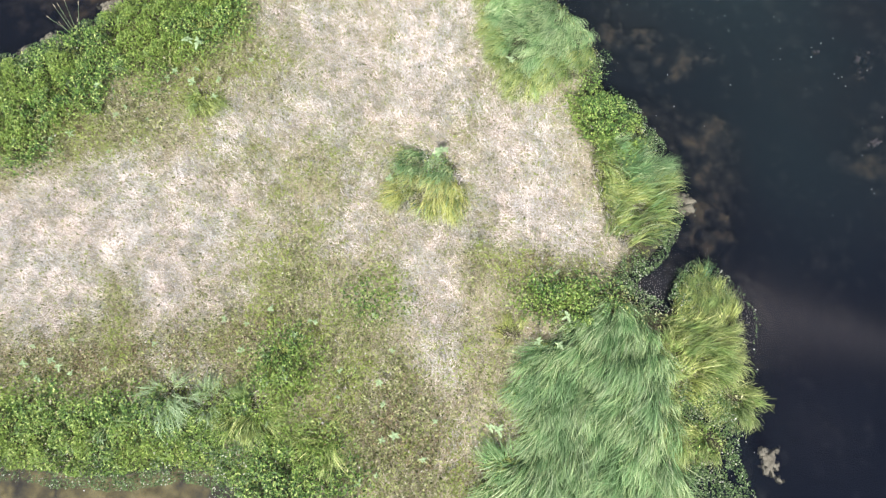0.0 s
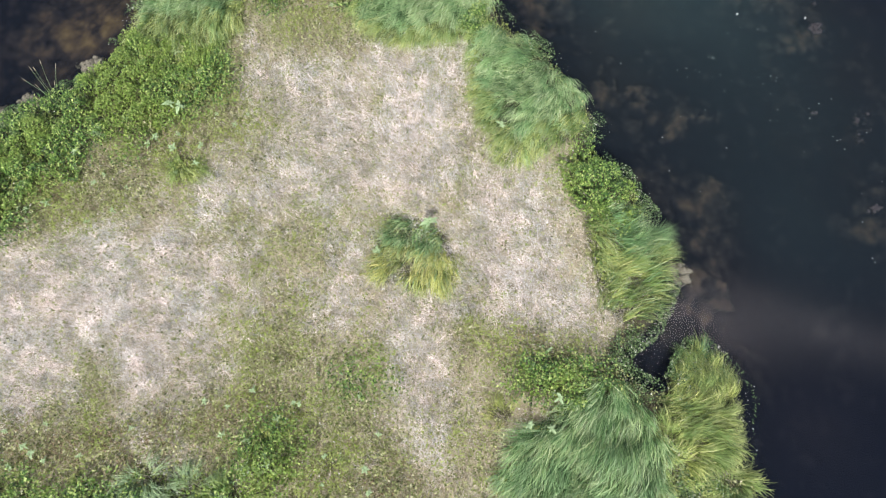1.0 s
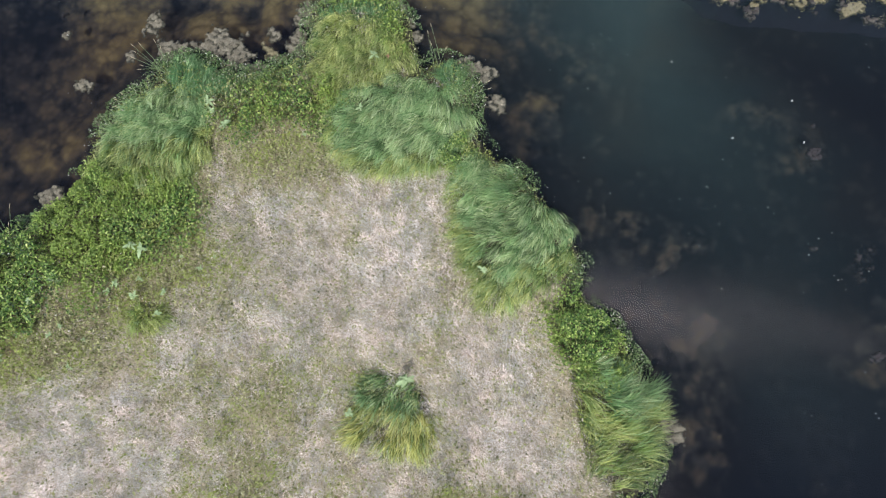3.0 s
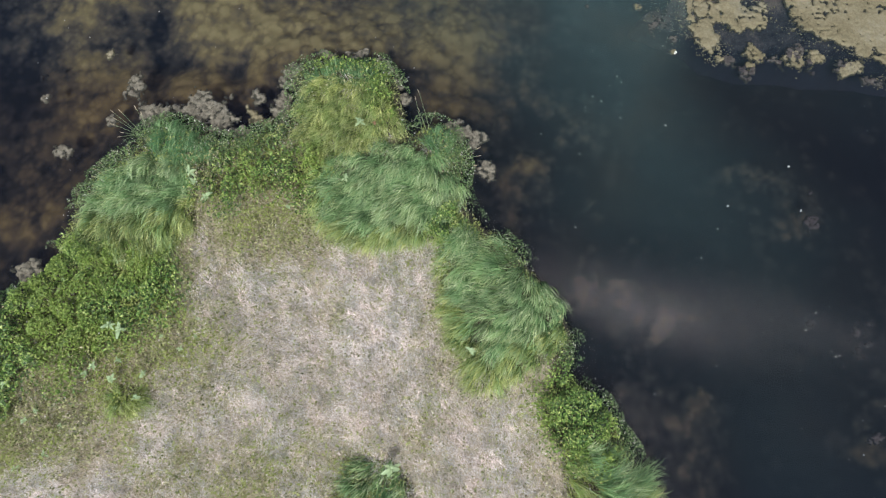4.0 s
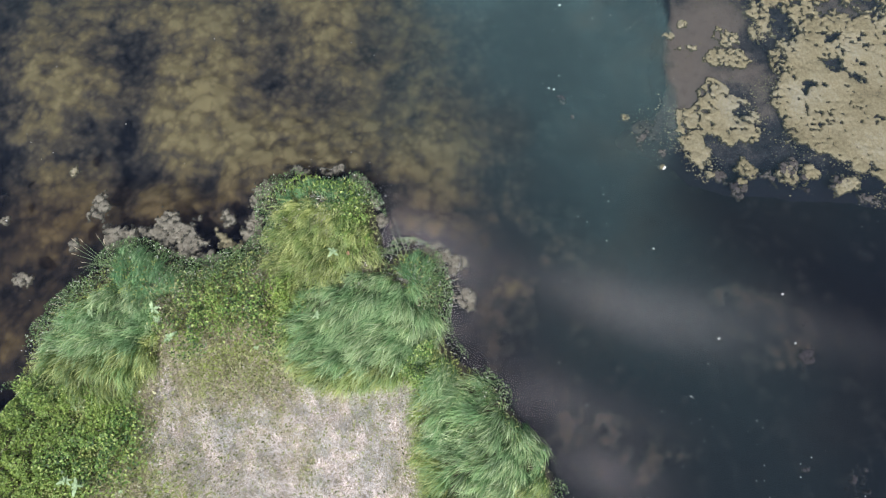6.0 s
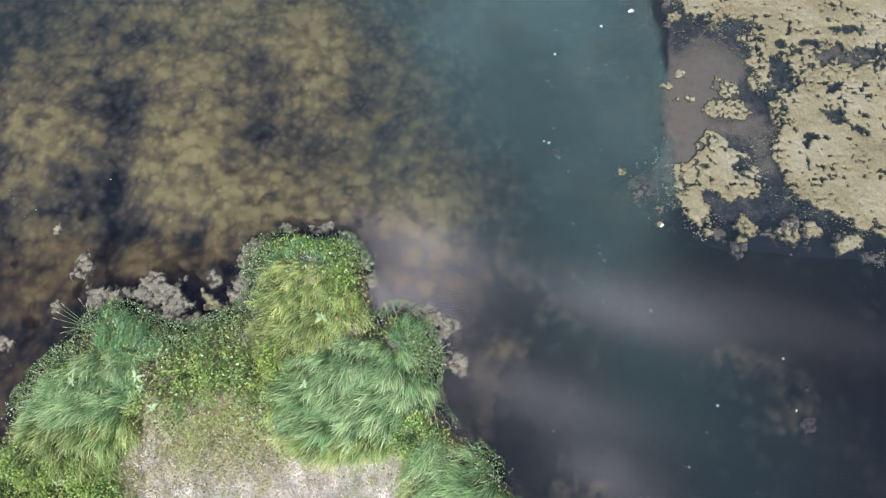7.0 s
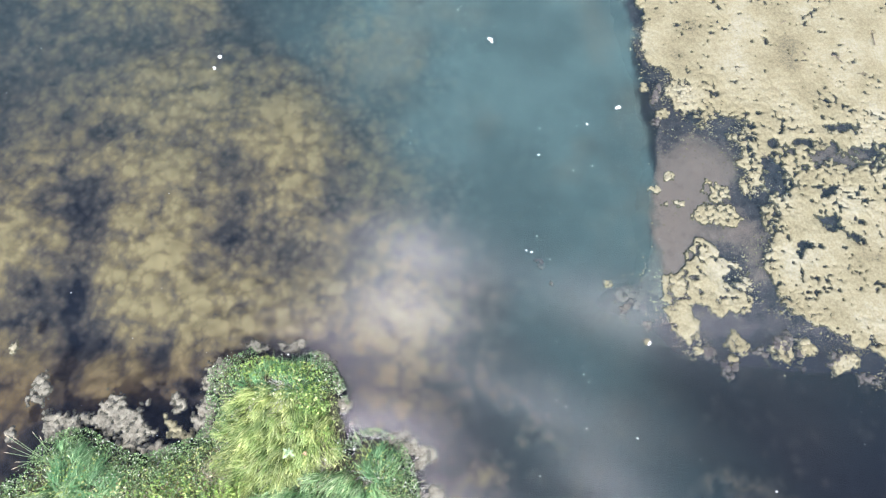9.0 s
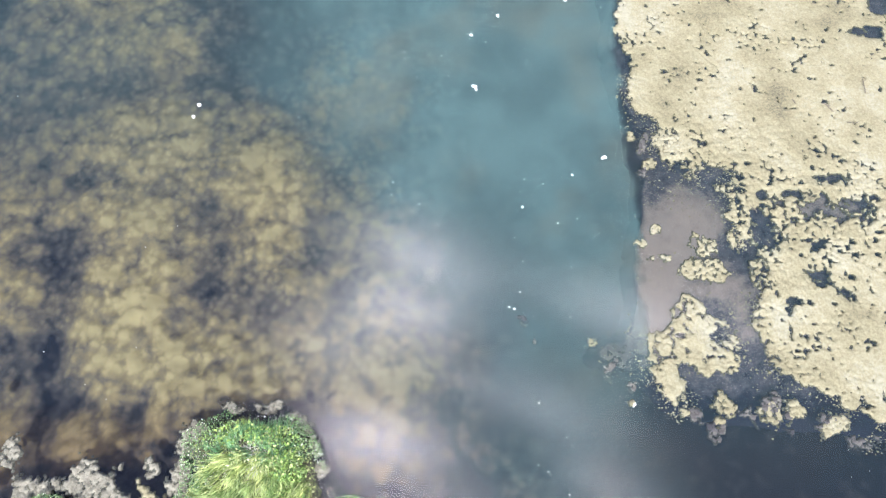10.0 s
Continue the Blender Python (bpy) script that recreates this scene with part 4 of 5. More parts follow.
leaf_layer("green_herbs", 4000, lambda x, y: np.clip(fields(x, y)[2] * 1.1 - 0.08, 0, 1), (0.02, 0.34), (0.016, 0.068), M_HERB, "thick leafy green herbs along the bank", 71, bush=0.30)
leaf_layer("meadow_herbs", 1200, lambda x, y: 0.7 * fields(x, y)[1] * (1 - 0.7 * fields(x, y)[0]) + 0.06, (0.03, 0.20), (0.025, 0.065), M_OLIVE, "low olive herbs in the meadow", 72)
leaf_layer("bank_weeds", 4200, lambda x, y: rim(x, y) * np.clip(smooth(0.30, 0.55, fbm(x, y, 0.7, 3, 2)) - blobs(x, y, OVERHUNG), 0, 1) + 0.55 * np.clip(blobs(x, y, BANKY), 0, 1), (0.01, 0.22), (0.012, 0.036), M_BANK, "small-leaved water weeds fringing the shore", 73, slim=0.8, reach=0.22)

RUSTY = [(-6.0, 0.75, 1.4, 0.35, 0.8), (-4.3, 0.9, 1.0, 0.4, 0.6), (-0.9, -0.3, 0.8, 0.7, 0.7), (0.2, -0.9, 0.6, 0.5, 0.5), (-3.3, 1.2, 0.8, 0.3, 0.5), (-7.0, 5.2, 0.8, 0.4, 0.4), (-5.2, 5.9, 0.8, 0.4, 0.3), (-2.6, 9.7, 0.8, 0.5, 0.8), (1.6, 2.5, 0.6, 0.3, 0.4)]
leaf_layer("rusty_herbs", 1300, lambda x, y: np.clip(blobs(x, y, RUSTY) * smooth(0.3, 0.6, fbm(x, y, 0.4, 3, 2)), 0, 1), (0.04, 0.20), (0.02, 0.05), M_RUST, "withered rusty brown herbs in the meadow", 74)


def cress(name, seed, label):
    """Pale-leaved cress floating over dark water in the corner of the bank."""
    gen = np.random.default_rng(seed)
    n = 9000
    x, y = gen.uniform(3.8, 5.15, n), gen.uniform(-2.4, 0.15, n)
    d = bank_at(x, y)
    keep = (d < 0.1) & (x < 4.95 + 0.12 * np.sin(3 * y)) & (gen.random(n) < smooth(0.40, 0.60, fbm(x, y, 0.32, 4, 4)))
    x, y = x[keep], y[keep]
    z = 0.004 + gen.uniform(0, 0.05, len(x))
    return tagged(new(name, leaf_mesh(name, x, y, z, gen.uniform(0.015, 0.04, len(x)), M_BANK, gen, 0.4, 0.8)), label, "water weed", kind="stuff")


cress("water_cress", 75, "pale-leaved cress floating over dark water")

# ---------------------------------------------------------------- floating algae
def algae_mesh(name, xs, ys, height, mat, floor=-0.006):
    """A lumpy floating sheet; only the parts near or above the water are kept."""
    X, Y = np.meshgrid(xs, ys, indexing="ij")
    Z = height(X, Y)
    i = np.arange(Z.size).reshape(Z.shape)
    F = np.stack((i[:-1, :-1], i[1:, :-1], i[1:, 1:], i[:-1, 1:]), -1).reshape(-1, 4)
    zz = Z.ravel()
    F = F[(zz[F] > floor).any(1)]
    used = np.unique(F)
    renum = np.zeros(Z.size, int)
    renum[used] = np.arange(len(used))
    V = np.stack((X.ravel(), Y.ravel(), np.maximum(zz, floor - 0.03)), -1)[used]
    return mesh_of(name, V, renum[F], mat, smooth_faces=True)


MAT = rounded([(6.24, 21.0), (6.0, 20.0), (6.33, 19.45), (6.16, 18.4), (6.78, 18.16), (6.59, 17.45), (6.87, 16.95), (7.51, 16.58), (8.05, 16.46), (7.84, 15.75), (7.93, 14.95), (8.17, 14.39), (7.94, 13.65), (8.2, 13.33), (8.24, 12.93), (8.92, 12.72), (9.48, 12.42), (10.1, 12.0), (11.6, 11.6), (12.7, 12.6), (12.95, 16.0), (12.8, 19.5), (12.9, 21.2), (12.0, 21.9), (9.0, 21.8), (6.8, 21.9)], 1)
LOBE = rounded([(6.04, 13.5), (6.5, 13.76), (6.55, 14.19), (6.98, 14.35), (7.24, 13.9), (7.64, 13.76), (7.74, 13.03), (7.0, 12.94), (6.55, 13.1), (6.55, 12.64), (6.32, 12.45), (6.1, 12.94)], 1)
# open holes in the mat, and stretches where it has broken into crumbs
HOLES = [(7.05, 17.0, 0.22, 0.13, 1.0), (7.72, 16.82, 0.34, 0.17, 1.2), (7.4, 16.65, 0.22, 0.12, 0.8), (8.60, 16.40, 0.12, 0.10, 1.2), (8.58, 15.55, 0.30, 0.26, 1.0), (8.45, 15.95, 0.16, 0.16, 0.9), (9.55, 16.05, 0.42, 0.15, 0.8), (10.2, 16.15, 0.5, 0.24, 0.8), (9.3, 16.4, 0.35, 0.12, 0.6), (10.0, 16.75, 0.5, 0.12, 0.6), (9.5, 14.75, 0.34, 0.16, 0.7), (9.85, 14.4, 0.25, 0.14, 0.5), (8.15, 15.2, 0.3, 0.3, 0.5), (7.95, 14.7, 0.2, 0.4, 0.5), (7.35, 13.6, 0.20, 0.18, 0.9), (6.62, 12.95, 0.14, 0.2, 0.8), (11.6, 20.2, 0.4, 0.16, 1.0), (12.0, 20.9, 0.25, 0.3, 0.9), (6.6, 17.9, 0.2, 0.10, 0.6), (6.9, 17.55, 0.16, 0.2, 0.7), (11.4, 16.5, 0.4, 0.25, 0.6)]
BROKEN = [(9.2, 15.9, 1.8, 0.65, 0.9), (7.2, 17.2, 0.9, 0.6, 0.8), (8.3, 14.8, 0.55, 1.2, 0.8), (7.2, 13.3, 0.6, 0.6, 0.7), (11.0, 16.2, 1.3, 0.6, 0.8), (8.6, 17.6, 1.1, 0.45, 0.35), (9.6, 14.6, 0.7, 0.35, 0.5), (9.2, 12.7, 1.2, 0.3, 0.3), (8.7, 20.4, 0.7, 0.25, 0.25)]


def crumble(x, y, seed=0):
    a, _ = worley(x + 0.06 * fbm(x, y, 0.2, 2, 1), y + 0.06 * fbm(x, y, 0.2, 2, 2), 0.17, seed)
    b, _ = worley(x, y, 0.07, seed + 1)
    return 1 - 0.75 * a - 0.45 * b


def mat_height(x, y):
    d = np.maximum(inset(MAT, x, y) + 0.06, inset(LOBE, x, y) + 0.10)
    d = d + 0.34 * (fbm(x, y, 0.5, 4, 3, 0.6) - 0.5) + 0.26 * (fbm(x, y, 0.16, 3, 5, 0.6) - 0.5)
    body = 0.075 * smooth(-0.05, 0.12, d) - 0.055
    broken = np.clip(0.8 * blobs(x, y, BROKEN) + 0.35 * smooth(0.35, 0.0, d), 0, 1)
    holes = blobs(x, y, HOLES) * (0.05 + 1.6 * fbm(x, y, 0.25, 4, 6)) + smooth(0.80 - 0.20 * broken, 0.88 - 0.14 * broken, fbm(x, y, 0.36, 5, 7, 0.65))
    ragged = 0.05 * fbm(x, y, 0.1, 2, 5)
    fine, _ = worley(x + ragged, y - ragged, 0.10, 5)
    quiet = 0.045 + 0.060 * smooth(16.6, 17.8, y)
    pits = smooth(0.48, 0.74, fine) * smooth(0.52 - 0.24 * broken, 0.68 - 0.22 * broken, fbm(x, y, 0.5, 3, 2) - quiet)
    specks = smooth(0.615 - 0.10 * broken, 0.68 - 0.08 * broken, fbm(x, y, 0.15, 3, 1, 0.62) - quiet)
    z = body + (0.022 + 0.050 * broken) * (crumble(x, y) - 0.10 - 0.18 * broken) - 0.10 * np.clip(holes, 0, 1.2) - 0.070 * pits - 0.07 * specks
    return np.where(d < -0.06, -0.3, z)


algae_mat = tagged(new("algae_mat", algae_mesh("algae_mat", np.arange(5.6, 13.2, 0.021), np.arange(10.8, 22.2, 0.021), mat_height, M_ALGAE)),
                   "broad crumbly cream-yellow mat of floating algae with dark holes", "algae mat")

SHELF = rounded([(5.95, 18.6), (6.1, 17.4), (6.25, 16.9), (5.98, 16.2), (5.68, 15.2), (5.72, 14.41), (5.66, 13.75), (5.0, 13.6), (4.95, 13.16), (5.45, 12.85), (5.94, 12.6), (6.37, 12.0), (7.36, 11.9), (9.13, 11.6), (11.8, 11.2), (13.2, 12.3), (13.4, 16.0), (13.3, 21.5), (12.2, 22.4), (8.0, 22.3), (5.9, 22.2), (5.75, 20.5)], 1)
BANKS = [(6.60, 15.5, 0.75, 0.75, 1.1), (6.30, 14.5, 0.55, 0.9, 1.1), (7.3, 15.9, 0.5, 0.5, 0.9), (6.1, 13.9, 0.3, 0.5, 0.8), (5.4, 13.2, 0.35, 0.3, 0.6), (7.5, 14.6, 0.5, 0.4, 0.55), (7.9, 13.9, 0.3, 0.5, 0.45), (7.3, 12.4, 0.4, 0.3, 0.5), (9.0, 12.1, 0.5, 0.25, 0.5), (9.9, 16.1, 1.0, 0.4, 0.5), (10.0, 12.0, 0.6, 0.2, 0.5)]


def shelf_height(x, y):
    d = inset(SHELF, x, y) + 0.40 * (fbm(x, y, 0.6, 4, 2) - 0.5)
    top = -0.145 + 0.115 * np.clip(blobs(x, y, BANKS), 0, 1) + 0.07 * (fbm(x, y, 0.35, 4, 4) - 0.5)
    top = top - 0.40 * smooth(12.7, 11.5, y) - 0.25 * smooth(0.7, 0.0, d) * smooth(13.2, 12.2, y)
    return np.minimum(-0.95 + (top + 0.95) * smooth(-0.04, 0.25, d), -0.02)


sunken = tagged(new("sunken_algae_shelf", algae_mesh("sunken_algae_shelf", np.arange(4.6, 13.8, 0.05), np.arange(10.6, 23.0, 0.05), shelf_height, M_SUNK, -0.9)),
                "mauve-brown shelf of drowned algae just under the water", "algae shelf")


def algae_clump(x, y, rx, ry, turn, seed, mat=M_GREYALGAE, label="clump of pale crumbly algae floating by the bank", fill=0.95):
    gen = np.random.default_rng(seed)
    shift = gen.uniform(-50, 50, 2)
    c, s = math.cos(turn), math.sin(turn)

    def height(u, v):
        a, b = (u * c + v * s) / rx, (-u * s + v * c) / ry
        d = fill - np.hypot(a, b) + 2.4 * (fbm(u + shift[0], v + shift[1], 0.26, 4, 1, 0.62) - 0.5)
        return np.where(d < -0.15, -0.3, 0.045 * smooth(-0.1, 0.35, d) - 0.045 + 0.075 * (crumble((u + shift[0]) * 1.9, (v + shift[1]) * 1.9) - 0.36))

    r = max(rx, ry) * 1.5
    me = algae_mesh("algae_clump", np.arange(-r, r, 0.02), np.arange(-r, r, 0.02), height, mat, -0.008)
    ob = tagged(new("algae_clump", me), label, "algae clump", "floating algae clumps")
    ob.matrix_world = pose(x, y, 0)
    return ob


CLUMPS = [(4.47, 3.58, 0.2, 0.2), (-8.28, 6.85, 0.32, 0.14), (-7.75, 7.10, 0.25, 0.13), (-6.74, 7.9, 0.2, 0.15), (5.37, -0.96, 0.16, 0.2), (-5.35, 11.68, 0.17, 0.3), (-7.07, 11.42, 0.13, 0.12), (-5.67, 10.89, 0.1, 0.12), (-4.72, 11.12, 0.36, 0.2), (-3.95, 11.22, 0.36, 0.3), (-3.62, 10.9, 0.3, 0.24),
          (-3.1, 10.62, 0.34, 0.18), (-2.86, 11.43, 0.12, 0.16), (-2.9, 10.99, 0.3, 0.2), (-2.4, 11.02, 0.2, 0.24), (-2.2, 11.72, 0.18, 0.26), (-0.25, 12.05, 0.2, 0.14), (-0.02, 11.66, 0.14, 0.22), (-6.53, 10.26, 0.17, 0.14), (-6.1, 9.36, 0.14, 0.12), (-5.91, 12.42, 0.1, 0.1), (1.30, 10.57, 0.3, 0.24), (1.76, 9.85, 0.2, 0.17), (-2.12, 12.02, 0.2, 0.14), (-1.55, 12.38, 0.22, 0.1), (-0.85, 12.36, 0.2, 0.1), (-2.3, 11.3, 0.14, 0.2), (-4.95, 10.95, 0.14, 0.12), (1.05, 10.78, 0.22, 0.12), (0.05, 11.3, 0.1, 0.12)]
for k, (cx, cy, rx, ry) in enumerate(CLUMPS):
    algae_clump(cx, cy, rx * 1.15, ry * 1.15, 0.3 * math.sin(k * 2.3), 100 + k, M_ALGAE if k in (13, 20) else M_GREYALGAE)
CREAM = [(7.28, 15.35, 0.20, 0.27), (7.02, 14.84, 0.2, 0.17), (7.46, 14.8, 0.2, 0.18), (6.10, 15.42, 0.12, 0.09), (6.25, 15.1, 0.1, 0.1), (6.53, 15.1, 0.08, 0.08), (8.12, 12.24, 0.28, 0.2), (8.5, 12.3, 0.2, 0.16), (9.1, 11.98, 0.3, 0.14), (7.27, 12.4, 0.17, 0.2), (5.6, 12.39, 0.12, 0.1), (4.97, 13.53, 0.11, 0.1), (6.83, 17.58, 0.2, 0.17), (6.4, 15.68, 0.09, 0.08), (7.15, 12.1, 0.1, 0.1), (6.5, 12.2, 0.14, 0.1), (6.45, 17.1, 0.12, 0.1), (6.1, 17.7, 0.07, 0.1)]
for k, (cx, cy, rx, ry) in enumerate(CREAM):
    algae_clump(cx, cy, rx, ry, 0.4 * math.sin(k * 1.7), 200 + k, M_ALGAE, "cream clump of algae floating beside the mat", 1.2 if cy > 13 else 0.88)


GREY = [(7.6, 12.25, 0.42, 0.32), (8.15, 12.35, 0.40, 0.26), (9.6, 11.75, 0.50, 0.20), (7.0, 11.9, 0.28, 0.22), (6.75, 12.25, 0.26, 0.24), (5.35, 13.1, 0.32, 0.38), (5.62, 12.72, 0.20, 0.20), (9.05, 12.1, 0.42, 0.22), (10.2, 11.55, 0.40, 0.18), (6.35, 17.55, 0.12, 0.3), (6.3, 16.9, 0.14, 0.2), (3.72, 13.85, 0.16, 0.10), (3.9, 13.5, 0.08, 0.22)]
for k, (cx, cy, rx, ry) in enumerate(GREY):
    algae_clump(cx, cy, rx, ry, -0.3, 330 + k, M_SCRAPS, "lacy grey-brown scraps of algae drifting beside the mat", 0.55)


def crumbs(name, n, where, sizes, mat, label, seed, z=0.004):
    """Many small flat crumbs afloat: little five-sided lumps."""
    gen = np.random.default_rng(seed)
    x, y = where(gen, n)
    n = len(x)
    s = gen.uniform(*sizes, n) * gen.uniform(0.4, 1.0, n)
    a = gen.uniform(0, 6.28, n)[:, None] + np.arange(5)[None] * 1.2566
    r = s[:, None] * gen.uniform(0.6, 1.25, (n, 5))
    rim_pts = np.stack((x[:, None] + r * np.cos(a), y[:, None] + r * np.sin(a) * 0.8, np.full((n, 5), -0.004)), -1)
    top = np.stack((x, y, z + 0.25 * s), -1)[:, None]
    V = np.concatenate((top, rim_pts), 1).reshape(-1, 3)
    b = (np.arange(n) * 6)[:, None, None]
    k = np.arange(5)[None, :, None]
    F = np.concatenate((b + 0 * k, b + 1 + k, b + 1 + (k + 1) % 5), 2).reshape(-1, 3)
    return tagged(new(name, mesh_of(name, V, F, mat)), label, "floating algae", kind="stuff")


def round_the_mat(gen, n):
    x, y = gen.uniform(4.8, 10.5, n), gen.uniform(11.3, 19.5, n)
    on_shelf, off = inset(SHELF, x, y), np.maximum(inset(MAT, x, y), inset(LOBE, x, y))
    w = smooth(-0.10, 0.05, on_shelf) * np.exp(-np.abs(off) / 0.28) * smooth(0.35, 0.62, fbm(x, y, 0.5, 4, 3)) * 1.6
    keep = gen.random(n) < w
    return x[keep], y[keep]


def round_the_bank(gen, n):
    x, y = gen.uniform(-9.0, 5.6, n), gen.uniform(-1.6, 12.6, n)
    d = bank_at(x, y)
    w = smooth(0.12, -0.02, d) * np.exp(-np.maximum(-d, 0) / 0.13) * smooth(0.38, 0.6, fbm(x, y, 0.6, 3, 6))
    keep = gen.random(n) < w
    return x[keep], y[keep]


def open_water(gen, n):
    x, y = gen.uniform(-7.5, 10.0, n), gen.uniform(1.5, 21.5, n)
    w = 0.12 + 0.9 * smooth(2.6, 0.4, np.abs(x - (8.5 - 0.31 * y)))
    keep = (gen.random(n) < w * smooth(0.35, 0.7, fbm(x, y, 1.4, 3, 2))) & (inset(SHORE, x, y) < -0.3) & (inset(MAT, x, y) < 0)
    return x[keep], y[keep]


crumbs("algae_crumbs", 18000, round_the_mat, (0.006, 0.036), M_ALGAE, "loose cream crumbs of algae round the mat", 301)
crumbs("grey_crumbs", 16000, round_the_mat, (0.006, 0.030), M_GREYALGAE, "grey-brown crumbs of algae strewn round the mat", 304)
crumbs("bank_scum", 34000, round_the_bank, (0.007, 0.024), M_WHITE, "white flecks of scum and petals along the shore", 302)
crumbs("floating_flecks", 3200, open_water, (0.007, 0.021), M_WHITE, "tiny white flecks drifting on open water", 303)


def tube(name, points, radii, mat, sides=5):
    P = [Vector(p) for p in points]
    V, F = [], []
    for i, p in enumerate(P):
        way = (P[min(i + 1, len(P) - 1)] - P[max(i - 1, 0)]).normalized()
        a = way.orthogonal().normalized()
        b = way.cross(a)
        for k in range(sides):
            q = 2 * math.pi * k / sides
            V.append(p + radii[i] * (a * math.cos(q) + b * math.sin(q)))
    for i in range(len(P) - 1):
        for k in range(sides):
            F.append((i * sides + k, i * sides + (k + 1) % sides, (i + 1) * sides + (k + 1) % sides, (i + 1) * sides + k))
    return mesh_of(name, V, F, mat, smooth_faces=True)


def leaf_blade(name, length, wide, mat, lobes=0):
    """One arching leaf with a sunken midrib, pointing along x."""
    V, F, steps = [], [], 6
    for i in range(steps + 1):
        t = i / steps
        w = wide * math.sin(math.pi * min(0.06 + 0.94 * t, 1.0)) ** 0.8 * (1 + (0.28 if lobes and i % 2 else 0))
        z = length * (0.45 * t - 0.5 * t * t)
        V += [(length * t, w / 2, z + 0.12 * w), (length * t, 0, z), (length * t, -w / 2, z + 0.12 * w)]
    for i in range(steps):
        a = i * 3
        F += [(a, a + 3, a + 4, a + 1), (a + 1, a + 4, a + 5, a + 2)]
    return mesh_of(name, V, F, mat, smooth_faces=True)


LEAF_FORMS = [leaf_blade("leaf", 0.13, 0.055, M_PALE, 1), leaf_blade("leaf", 0.10, 0.05, M_PALE, 0), leaf_blade("leaf", 0.16, 0.05, M_PALE, 1)]
BROWN_LEAF = leaf_blade("leaf", 0.11, 0.06, rough_material("dead_leaf", [(0.3, (0.22, 0.12, 0.06)), (0.7, (0.36, 0.23, 0.13))], 25))


def broadleaf(x, y, size, seed, lift=0.0, label="pale green broad-leaved plant standing among the grass", dead=False):
    gen = random.Random(seed)
    z = float(land_at(np.array([x]), np.array([y]))[0])
    root = tagged(new("broadleaf_plant"), label, "leafy plant", "broad-leaved plants")
    root.matrix_world = pose(x, y, z, 0, 0, gen.uniform(0, 360)) @ Matrix.Scale(size, 4)
    stem = new("stem", tube("stem", [(0, 0, 0), (0.01, 0.0, 0.12 + lift / size), (0.0, 0.01, 0.20 + lift / size)], [0.006, 0.005, 0.003], M_REED))
    stem.parent = root
    n = gen.randint(7, 10)
    for i in range(n):
        lf = new("leaf", BROWN_LEAF if dead else gen.choice(LEAF_FORMS))
        lf.parent = root
        k = gen.uniform(0.6, 1.1) * (1.0 if i < n - 3 else 0.6)
        lf.matrix_local = pose(0, 0, lift / size + 0.08 + 0.13 * i / n, gen.uniform(-12, 12), gen.uniform(-25, 12), i * 137.5 + gen.uniform(-20, 20)) @ Matrix.Scale(k, 4)
    return root


PLANTS = [(-6.5, 5.81, 1.0), (-4.72, 5.9, 1.1), (-4.29, 5.6, 0.9), (-4.68, 6.72, 1.5), (-4.9, 6.8, 1.2), (-3.8, 9.58, 1.2), (-3.45, 9.09, 1.3), (-0.95, 9.45, 1.0), (1.29, 6.32, 1.0), (-0.03, 4.46, 1.5), (-0.95, 3.93, 1.1), (-1.96, 8.9, 0.9), (-4.88, 9.52, 0.9), (-2.93, 0.39, 1.6), (-2.6, 0.45, 1.1),
          (-0.76, -0.46, 1.1), (2.08, 1.45, 1.1), (1.58, 1.04, 0.9), (1.91, 0.97, 1.0), (2.55, 1.32, 0.8), (-3.3, 1.33, 0.8), (-0.12, -0.24, 0.8), (0.88, -0.37, 1.2), (0.75, -0.33, 0.9), (-3.35, 0.9, 0.9), (-6.14, 0.53, 0.8), (-5.58, 0.58, 0.8)]
PLANTS += [(-6.2, 6.2, 1.0), (-2.15, 1.38, 0.7), (-3.69, 1.42, 0.7), (-6.69, 0.44, 0.7), (-0.71, 10.58, 1.2), (-3.7, 9.39, 1.0), (-6.14, 6.28, 0.9), (-5.08, 6.1, 1.1), (-5.61, 6.48, 1.0), (-5.2, 6.0, 0.9)]
for k, (px, py, ps) in enumerate(PLANTS):
    broadleaf(px, py, ps * 0.72, 500 + k, 0.22 if py > 8.4 or px > 1 else 0.14)
broadleaf(-0.45, 10.58, 0.5, 560, 0.22, "withered reddish-brown plant among green sedge", True)
gen_small = random.Random(91)
placed = 0
while placed < 80:
    px, py = gen_small.uniform(-8.5, 2.4), gen_small.uniform(-1.2, 8.6)
    f = fields(np.array([px]), np.array([py]))
    if bank_at(np.array([px]), np.array([py]))[0] > 0.3 and f[1][0] + f[2][0] > 0.9 and f[0][0] < 0.5:
        broadleaf(px, py, gen_small.uniform(0.3, 0.65), 600 + placed, 0.12, "small pale leafy seedling in the olive meadow")
        placed += 1


